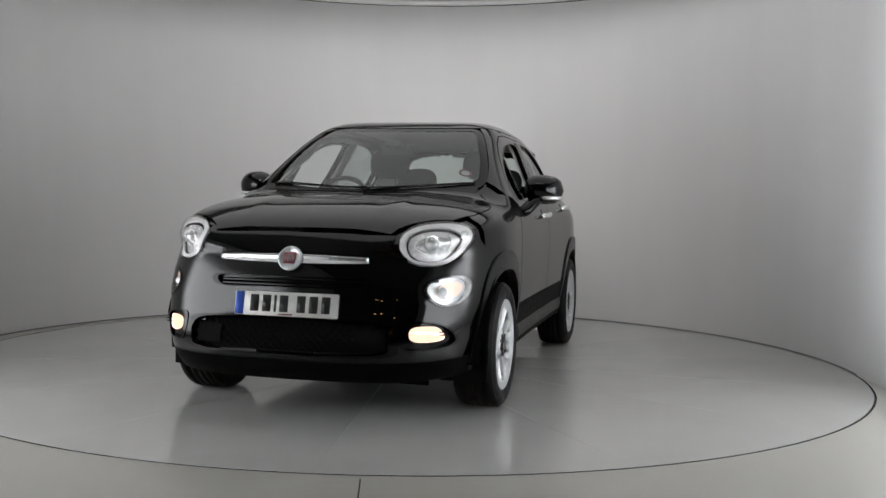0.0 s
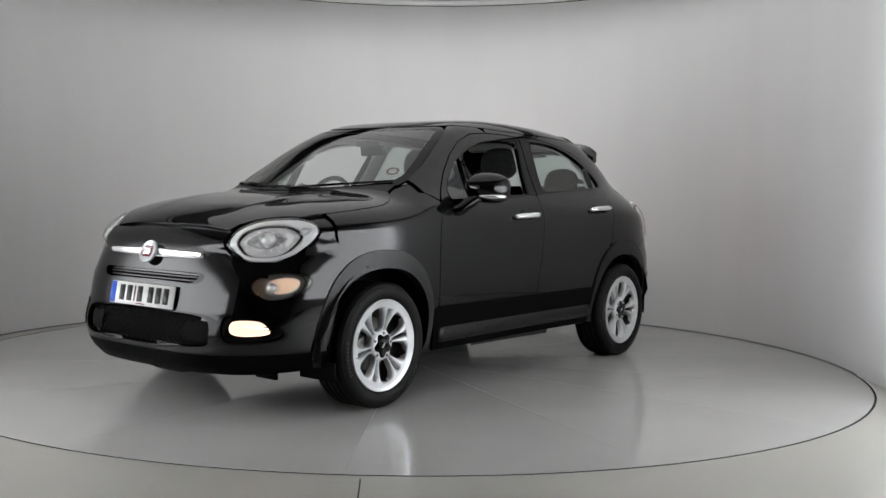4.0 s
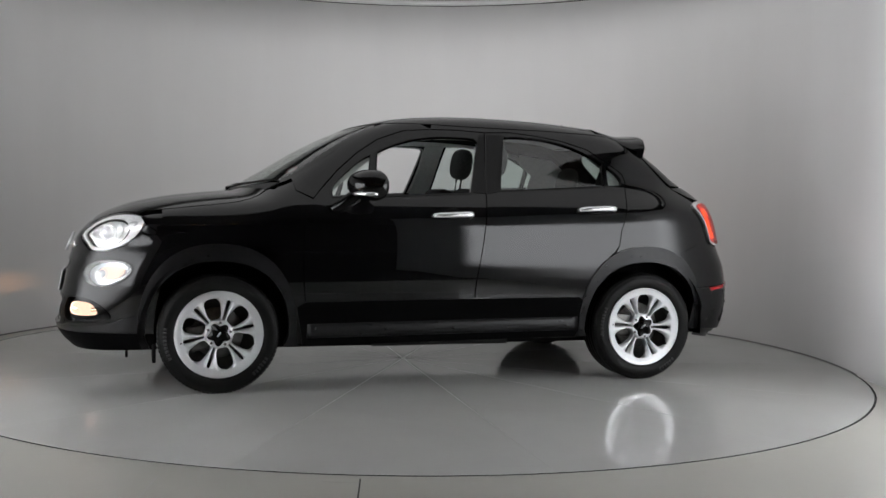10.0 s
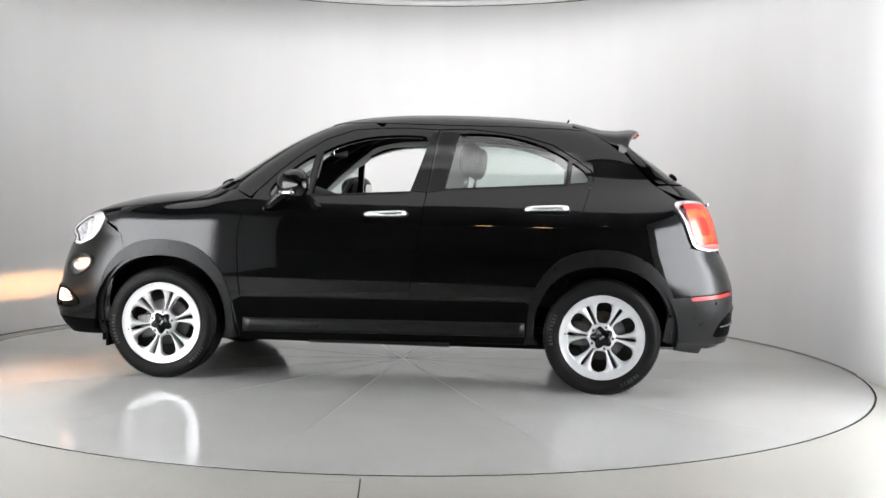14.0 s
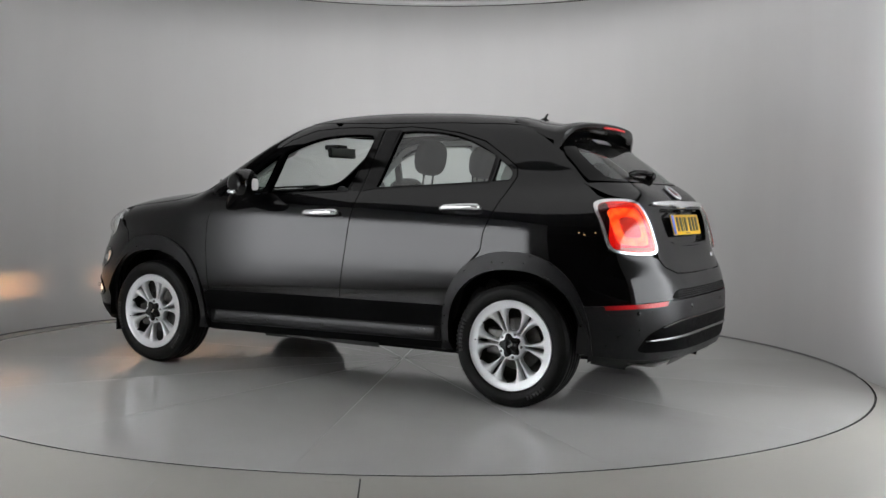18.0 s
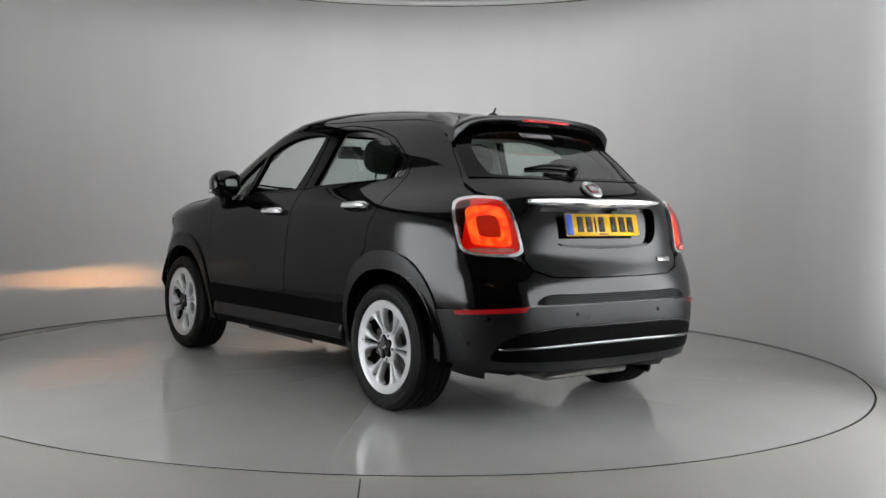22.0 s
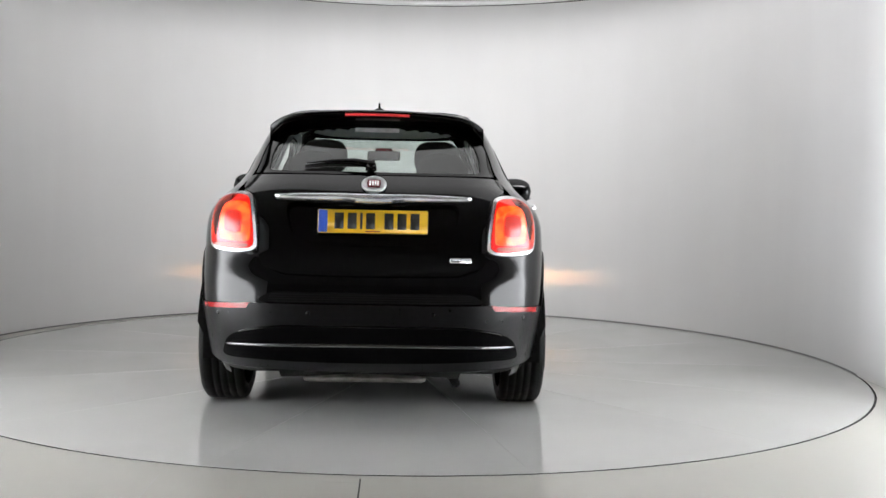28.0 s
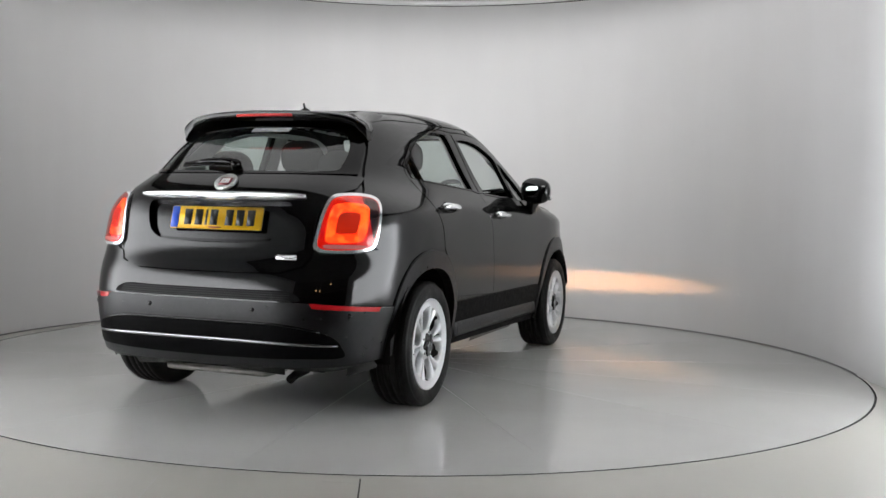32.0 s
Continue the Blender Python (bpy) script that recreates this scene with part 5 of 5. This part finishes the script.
def underside():
    bm = bmesh.new()
    box(bm, -1.45, 1.45, -0.60, 0.60, 0.205, 0.27, 0.02)
    box(bm, -1.93, 1.93, -0.60, 0.60, 0.245, 0.30, 0.02)
    part("floor_pan", bm, DARK, CAR, smooth=False)
    for cx in (HUB_X, -HUB_X):
        for s in (1, -1):
            rows = []
            for a in np.radians(np.linspace(-9, 189, 25)):
                rows.append([(cx + 0.424 * math.cos(a), y * s, HUB_Z + 0.012 + 0.424 * math.sin(a)) for y in (0.872 if abs(a - 1.57) < 1.4 else 0.84, 0.72, 0.59)])
            v, f = sheet(rows)
            part("wheel_arch_liner", mesh_of("wheel_arch_liner", v, f, DARK), DARK, CAR)
            bm = bmesh.new()
            box(bm, cx - 0.41, cx + 0.41, min(s * 0.56, s * 0.60), max(s * 0.56, s * 0.60), 0.25, 0.75)
            part("inner_arch_wall", bm, DARK, CAR, smooth=False)
    bm = bmesh.new()
    box(bm, -1.36, -1.22, -0.62, 0.62, 0.26, 0.32, 0.02)
    part("rear_axle", bm, DARK, CAR)
    bm = bmesh.new()
    box(bm, -1.9, -1.62, -0.27, 0.33, 0.19, 0.25, 0.03)
    part("silencer", bm, STEEL_DULL, CAR, "dull steel exhaust silencer")
    part("tailpipe", tube([(-1.7, -0.38, 0.215), (-1.86, -0.40, 0.21), (-1.92, -0.41, 0.20)], 0.022, 12), DARK, CAR)
    for s in (1, -1):
        bm = bmesh.new()
        box(bm, 1.615, 1.635, min(s * 0.62, s * 0.86), max(s * 0.62, s * 0.86), 0.175, 0.27, 0.006)
        part("front_spat", bm, DARK, CAR)
        bm = bmesh.new()
        box(bm, 1.76, 1.775, min(s * 0.45, s * 0.6), max(s * 0.45, s * 0.6), 0.17, 0.25, 0.004)
        part("air_deflector", bm, DARK, CAR)


underside()


# ---------------------------------------------------------------- the car: cabin
def pillow(w, d, h, bevel, taper=1.0):
    """A padded block about its middle, narrower towards its top by taper."""
    bm = bmesh.new()
    box(bm, -d / 2, d / 2, -w / 2, w / 2, -h / 2, h / 2, bevel, 4)
    for v in bm.verts:
        k = 1 + (taper - 1) * (v.co.z / h + 0.5)
        v.co.y *= k
    return bm


def cushion(w, d, h, p=3.0):
    """A rounded pad about its middle."""
    bm = bmesh.new()
    bmesh.ops.create_uvsphere(bm, u_segments=28, v_segments=16, radius=1.0)
    for v in bm.verts:
        c = v.co
        k = (abs(c.x) ** p + abs(c.y) ** p + abs(c.z) ** p) ** (-1 / p)
        v.co = Vector((c.x * k * d / 2, c.y * k * w / 2, c.z * k * h / 2))
    return bm


def seat(x, y):
    s = part("front_seat", pillow(0.50, 0.50, 0.14, 0.05), CLOTH, CAR, "dark cloth front seat")
    placed(s, pose(x, y, 0.56, 0, -6, 0))
    placed(part("backrest", pillow(0.49, 0.15, 0.62, 0.06, 0.80), CLOTH, s), pose(-0.33, 0, 0.34, 0, -20, 0))
    for k in (-1, 1):
        placed(part("side_bolster", pillow(0.08, 0.18, 0.5, 0.035, 0.9), CLOTH, s), pose(-0.28, 0.215 * k, 0.31, 0, -20, 0))
    bm = cushion(0.28, 0.12, 0.215, 2.8)
    h = placed(part("headrest", bm, CLOTH, s), pose(-0.54, 0, 0.835, 0, -2, 0))
    for k in (-1, 1):
        part("headrest_post", tube([(0.0, 0.055 * k, -0.20), (0.0, 0.055 * k, -0.09)], 0.0065, 10), CHROME, h)
    return s


seat(0.15, 0.345)
seat(0.15, -0.345)


def rear_bench():
    b = placed(part("rear_seat", pillow(1.24, 0.48, 0.16, 0.06), CLOTH, CAR, "dark cloth rear bench seat"), pose(-0.83, 0, 0.54, 0, -5, 0))
    placed(part("backrest", pillow(1.22, 0.14, 0.58, 0.05, 0.9), CLOTH, b), pose(-0.30, 0, 0.30, 0, -22, 0))
    for y in (-0.345, 0.345):
        h = placed(part("headrest", cushion(0.27, 0.11, 0.21, 2.6), CLOTH, b), pose(-0.39, y, 0.725, 0, -12, 0))
        for k in (-1, 1):
            part("headrest_post", tube([(0.0, 0.05 * k, -0.15), (0.0, 0.05 * k, -0.05)], 0.006, 8), CHROME, h)
    bm = bmesh.new()
    box(bm, -1.75, -1.30, -0.58, 0.58, 1.02, 1.04, 0.008)
    part("parcel_shelf", bm, CABIN, CAR)


rear_bench()


def dashboard():
    rows = []
    for y in np.linspace(-0.70, 0.70, 25):
        hood = 0.055 * math.exp(-((y + 0.36) / 0.17) ** 4)
        k = 1 - 0.16 * (y / 0.70) ** 2
        rows.append([(x * k if x > 0.6 else x, y, z) for x, z in ((0.62, 0.45), (0.60, 0.62), (0.55, 0.78), (0.545, 0.92), (0.57, 0.985 + hood), (0.63, 1.01 + hood), (0.74, 1.02 + hood * 0.5), (0.88, 1.035), (0.99, 1.04))])
    v, f = sheet(rows)
    bm = bmesh.new()
    vs = [bm.verts.new(p) for p in v]
    for q in f:
        bm.faces.new([vs[i] for i in q])
    bmesh.ops.recalc_face_normals(bm, faces=bm.faces)
    d = part("dashboard", bm, CABIN, CAR, "black plastic dashboard")
    bm = bmesh.new()
    box(bm, 0.535, 0.55, -0.11, 0.11, 0.80, 0.93, 0.006)
    part("centre_screen", bm, GLOSS, d)
    # steering wheel
    ring = [(0.0, 0.182 * math.cos(a), 0.182 * math.sin(a)) for a in np.linspace(0, 2 * math.pi, 40, endpoint=False)]
    w = placed(part("steering_wheel", tube(ring, 0.0155, 10, True), CABIN, CAR, "black steering wheel"), pose(0.46, -0.365, 1.045, 0, -24, 0))
    bm = bmesh.new()
    box(bm, 0.0, 0.05, -0.085, 0.085, -0.07, 0.06, 0.02)
    part("boss", bm, CABIN, w)
    for p in ((0, 0.17, 0.0), (0, -0.17, 0.0), (0, 0.06, -0.165), (0, -0.06, -0.165)):
        part("spoke", tube([(0.02, p[1] * 0.4, p[2] * 0.4), p], 0.014, 8), CABIN, w)
    part("column", tube([(0.03, 0, 0), (0.25, 0, -0.02)], 0.045, 12), CABIN, w)
    # mirror on the windscreen
    m = placed(part("interior_mirror", pillow(0.235, 0.03, 0.068, 0.014), CABIN, CAR, "black interior mirror"), pose(0.425, 0, 1.385, 0, 8, -12))
    bm = bmesh.new()
    box(bm, -0.0175, -0.0155, -0.108, 0.108, -0.028, 0.028)
    part("mirror_glass", bm, MIRROR, m, smooth=False)
    bm = bmesh.new()
    box(bm, 0.42, 0.53, -0.06, 0.06, 1.405, 1.44, 0.012)
    part("sensor_housing", bm, CABIN, CAR)
    part("mirror_stalk", tube([(0.445, 0, 1.40), (0.47, 0, 1.425)], 0.014, 8), CABIN, CAR)
    bm = bmesh.new()
    box(bm, -0.40, 0.60, -0.12, 0.12, 0.30, 0.56, 0.03)
    part("centre_console", bm, CABIN, CAR)
    part("gear_lever", tube([(0.30, 0, 0.55), (0.28, 0, 0.68)], [0.012, 0.022], 10), CABIN, CAR)


dashboard()


def linings():
    lin = spline(swap_mirrored([(0.36, 0.0), (0.33, 0.3), (0.24, 0.44), (0.1, 0.49), (-0.3, 0.505), (-0.8, 0.50), (-1.15, 0.47), (-1.28, 0.44), (-1.33, 0.0)]), 3)
    part("headlining", panel_mesh("headlining", lin, "top", LINING, off=-0.045, lip=0.0, step=0.08), LINING, CAR, "pale grey headlining")
    for s in (False, True):
        low = [(0.74, 1.06), (0.80, 0.9), (0.78, 0.40), (-0.17, 0.40), (-0.20, 0.6), (-0.255, 1.105)]
        part("door_card", panel_mesh("door_card", low, "side", CABIN, off=-0.06, lip=0.05, flip=s, step=0.07), CABIN, CAR)
        low = [(-0.20, 0.40), (-0.22, 0.6), (-0.30, 1.12), (-1.19, 1.185), (-1.12, 0.9), (-0.95, 0.60), (-0.88, 0.40)]
        part("door_card", panel_mesh("door_card", low, "side", CABIN, off=-0.06, lip=0.05, flip=s, step=0.07), CABIN, CAR)
        part("pillar_trim", panel_mesh("pillar_trim", [(-0.20, 1.12), (-0.265, 1.40), (-0.27, 1.49), (-0.41, 1.49), (-0.40, 1.44), (-0.34, 1.13)], "side", LINING, off=-0.035, lip=0.01, flip=s), LINING, CAR, "pale grey inner pillar trim")
        part("pillar_trim", panel_mesh("pillar_trim", [(0.75, 1.085), (0.60, 1.225), (0.36, 1.415), (0.30, 1.45), (0.34, 1.365), (0.42, 1.32), (0.64, 1.15), (0.68, 1.08)], "side", LINING, off=-0.04, lip=0.006, flip=s), LINING, CAR)
        part("pillar_trim", panel_mesh("pillar_trim", [(-1.10, 1.19), (-1.12, 1.30), (-1.0, 1.39), (-1.0, 1.45), (-1.25, 1.42), (-1.42, 1.30), (-1.52, 1.17), (-1.3, 1.10)], "side", LINING, off=-0.05, lip=0.006, flip=s), LINING, CAR)
        # rail over the doors
        part("roof_rail_trim", panel_mesh("roof_rail_trim", spline([(0.34, 1.40), (0.2, 1.46), (0.0, 1.478), (-0.3, 1.485), (-0.7, 1.475), (-1.0, 1.40), (-1.08, 1.36), (-1.06, 1.40), (-0.9, 1.46), (-0.6, 1.505), (-0.2, 1.52), (0.1, 1.51), (0.3, 1.46)], 3), "side", LINING, off=-0.04, lip=0.004, flip=s), LINING, CAR)
    bm = bmesh.new()
    box(bm, -1.75, 0.62, -0.60, 0.60, 0.30, 0.34)
    part("cabin_floor", bm, CABIN, CAR, smooth=False)
    bm = bmesh.new()
    box(bm, 0.95, 0.99, -0.70, 0.70, 0.3, 1.03)
    part("bulkhead", bm, DARK, CAR, smooth=False)
    # round permit sticker inside the windscreen
    m = stud("top", (0.86, 0.545), -0.012)
    st = placed(part("round_sticker", lathe([(0.0001, 0.0), (0.038, 0.0), (0.038, 0.001), (0.0001, 0.001)], 32, "z"), STICKER, CAR, "round red-edged sticker on the windscreen"), m)
    part("red_ring", lathe([(0.026, 0.0012), (0.026, 0.002), (0.038, 0.002), (0.038, 0.0012)], 32, "z"), BADGE_RED, st)


linings()


# ---------------------------------------------------------------- the car: mirrors, handles, wipers, seals
def door_mirror(s):
    def cup(p):
        return (p[0], -p[1] if s else p[1], p[2])
    # shell: slices from the door outwards
    bm = bmesh.new()
    rings = []
    for k in range(15):
        u = k / 14
        yy = 0.825 + 0.225 * u
        r = (1 - abs(2 * u - 1.0) ** 2.5) ** (1 / 2.5) if 0 < k < 14 else 0.05
        ring = []
        for j in range(20):
            a = 2 * math.pi * j / 20
            ca, sa = math.cos(a), math.sin(a)
            q = (abs(ca) ** 2.2 + abs(sa) ** 2.2) ** (-1 / 2.2)
            dx = 0.125 * q * ca * r if ca > 0 else 0.066 * q * ca * r
            ring.append(bm.verts.new(cup((0.495 + dx - 0.07 * u, yy, 1.160 + 0.088 * q * sa * r - 0.008 * u))))
        rings.append(ring)
    for a, b in zip(rings, rings[1:]):
        for j in range(20):
            bm.faces.new((a[j], a[(j + 1) % 20], b[(j + 1) % 20], b[j]))
    bm.faces.new(rings[0])
    bm.faces.new(rings[-1])
    bmesh.ops.recalc_face_normals(bm, faces=bm.faces)
    mir = part("door_mirror", bm, PAINT, CAR, "black door mirror with a chrome indicator strip")
    # stalk
    part("stalk", tube([cup(p) for p in ((0.68, 0.80, 1.00), (0.63, 0.86, 1.03), (0.56, 0.90, 1.09), (0.51, 0.91, 1.12))], [0.046, 0.044, 0.046, 0.04], 10, flat=0.75), GLOSS, mir)
    part("stalk_foot", tube([cup(p) for p in ((0.66, 0.79, 0.985), (0.56, 0.80, 1.04), (0.50, 0.80, 1.07))], [0.04, 0.045, 0.03], 10, flat=0.8), GLOSS, mir)
    strip = [cup((0.495 + 0.112 * math.cos(a) - 0.04, 0.915 + 0.128 * math.sin(a), 1.106)) for a in np.radians(np.linspace(8, 92, 9))]
    part("indicator_strip", tube(strip, [0.008, 0.011, 0.012, 0.012, 0.012, 0.012, 0.012, 0.012, 0.009], 8), CHROME, mir, "chrome strip")
    bm = bmesh.new()
    o = rounded(0.10, 0.07, 0.025)
    v = [bm.verts.new((0, y, z)) for y, z in o]
    bm.faces.new(v)
    ob = part("mirror_glass", bm, MIRROR, mir)
    ob.matrix_basis = pose(0.3925, -0.935 if s else 0.935, 1.152, 0, 0, 17 if not s else -17)
    return mir


door_mirror(False)
door_mirror(True)


def door_handle(x, z, s):
    P = lay("side", [(x, z)])[0]
    n = Vector(normals(P[None])[0])
    ax = Vector((1, 0, -0.035)).normalized()
    up = n.cross(ax)
    m = Matrix((ax, n, up)).transposed().to_4x4()
    m.translation = Vector(P)
    if s:
        m = Matrix.Diagonal((1, -1, 1, 1)) @ m @ Matrix.Diagonal((1, -1, 1, 1))
    k = -1 if s else 1
    path = [(0.122, 0.004 * k, -0.003), (0.112, 0.022 * k, 0.0), (0.08, 0.034 * k, 0.001), (0.0, 0.038 * k, 0.002), (-0.08, 0.036 * k, 0.001), (-0.112, 0.028 * k, 0.0), (-0.124, 0.006 * k, -0.002)]
    h = part("door_handle", tube(path, [0.009, 0.012, 0.014, 0.015, 0.016, 0.016, 0.012], 10, flat=1.15), CHROME, CAR, "chrome bar door handle")
    h.matrix_basis = m
    bm = bmesh.new()
    bmesh.ops.create_uvsphere(bm, u_segments=24, v_segments=12, radius=1.0)
    for v in bm.verts:
        v.co = Vector((v.co.x * 0.050, v.co.y * 0.005, v.co.z * 0.033 - 0.014))
    part("handle_cup", bm, GLOSS, h)


for s in (False, True):
    door_handle(-0.038, 0.989, s)
    door_handle(-0.958, 1.032, s)


def wipers():
    part("wiper_cowl", panel_mesh("wiper_cowl", swap_mirrored([(1.187, 0.0), (1.162, 0.28), (1.098, 0.47), (1.015, 0.645), (0.945, 0.64), (1.06, 0.47), (1.13, 0.28), (1.16, 0.0)]), "top", TRIM, off=0.0, lip=0.01), TRIM, CAR, "black plastic wiper cowl")
    for y0, y1 in ((0.08, 0.62), (-0.52, 0.05)):
        def at(y, dx, h):
            x = 1.165 - 0.235 * (abs(y) / 0.66) ** 2.2 - dx
            p = lay("top", [(x, y)])[0]
            return (p[0], p[1], p[2] + h)
        w = part("windscreen_wiper", tube([at(y0 + (y1 - y0) * k / 8, 0.018, 0.008) for k in range(9)], 0.007, 6), RUBBER, CAR, "black windscreen wiper")
        part("arm", tube([at(y0 - 0.03, -0.01, 0.012), at(y0 + 0.12, 0.005, 0.013), at(y0 + (y1 - y0) * 0.55, 0.016, 0.012)], [0.010, 0.008, 0.005], 8), GLOSS, w)
        placed(part("pivot", lathe([(0.0001, 0.018), (0.014, 0.016), (0.018, 0.0)], 16, "z"), GLOSS, w), Matrix.Translation(at(y0 - 0.03, -0.01, 0.0)))


wipers()


def seals():
    """Rubber seals and dark trims round the side windows."""
    for s in (False, True):
        for nm, o in (("window_seal", WIN_F), ("window_seal", WIN_R), ("window_seal", WIN_Q), ("window_seal", WIN_RQ)):
            part(nm, panel_mesh(nm, inset(o, 1.022), "side", GLOSS, holes=[inset(o, 0.985)], off=0.0045, lip=0.028, flip=s), GLOSS, CAR)
        for nm, o in (("pillar_cover", [(-0.185, 1.128), (-0.262, 1.40), (-0.272, 1.475), (-0.306, 1.480), (-0.284, 1.30), (-0.266, 1.122)]),
                      ("pillar_cover", [(-0.35, 1.135), (-0.412, 1.45), (-0.418, 1.482), (-0.324, 1.480), (-0.296, 1.30), (-0.277, 1.122)])):
            part(nm, panel_mesh(nm, o, "side", GLOSS, off=0.005, lip=0.006, flip=s), GLOSS, CAR, "gloss black pillar cover")
        # bright guide rail of the lowered front window
        rail = [lay("side", [p])[0] - np.array([0, 0.035, 0]) for p in spline([(-0.195, 1.13), (-0.245, 1.30), (-0.262, 1.41), (-0.245, 1.445), (-0.11, 1.452), (0.02, 1.447), (0.155, 1.427), (0.285, 1.386), (0.37, 1.345)], 4, False)]
        part("window_channel", tube([(p[0], -p[1] if s else p[1], p[2]) for p in rail], 0.006, 6), LINING, CAR)


seals()


def sill_lips():
    """The rounded lip along each sill."""
    xs = np.linspace(0.80, -0.85, 40)
    bar = skin_bar("sill_lip", "side", [(x, 0.345 - 0.012 * x) for x in xs], [0.044] * 40, 0.42, 0.006, "satin dark grey lip of the sill", TRIM)
    me = bar.data.copy()
    co = np.empty(len(me.vertices) * 3)
    me.vertices.foreach_get("co", co)
    co[1::3] *= -1
    me.vertices.foreach_set("co", co)
    me.flip_normals()
    me.update()
    ob = new("sill_lip", me)
    ob.parent = CAR
    tagged(ob, "satin dark grey lip of the sill")


sill_lips()


# ---------------------------------------------------------------- what moves: the turntable and the car on it
def motions():
    def turn(t, x=0.0, y=0.0):
        return pose(x, y, 0, 0, 0, 252.699 - 5.8192 * t)
    times = [float(t) for t in range(33)]
    walk(TABLE, [(t, turn(t, *TC)) for t in times])
    walk(CAR, [(t, turn(t) @ pose(-0.0362, 0.1112, 0)) for t in times])


motions()
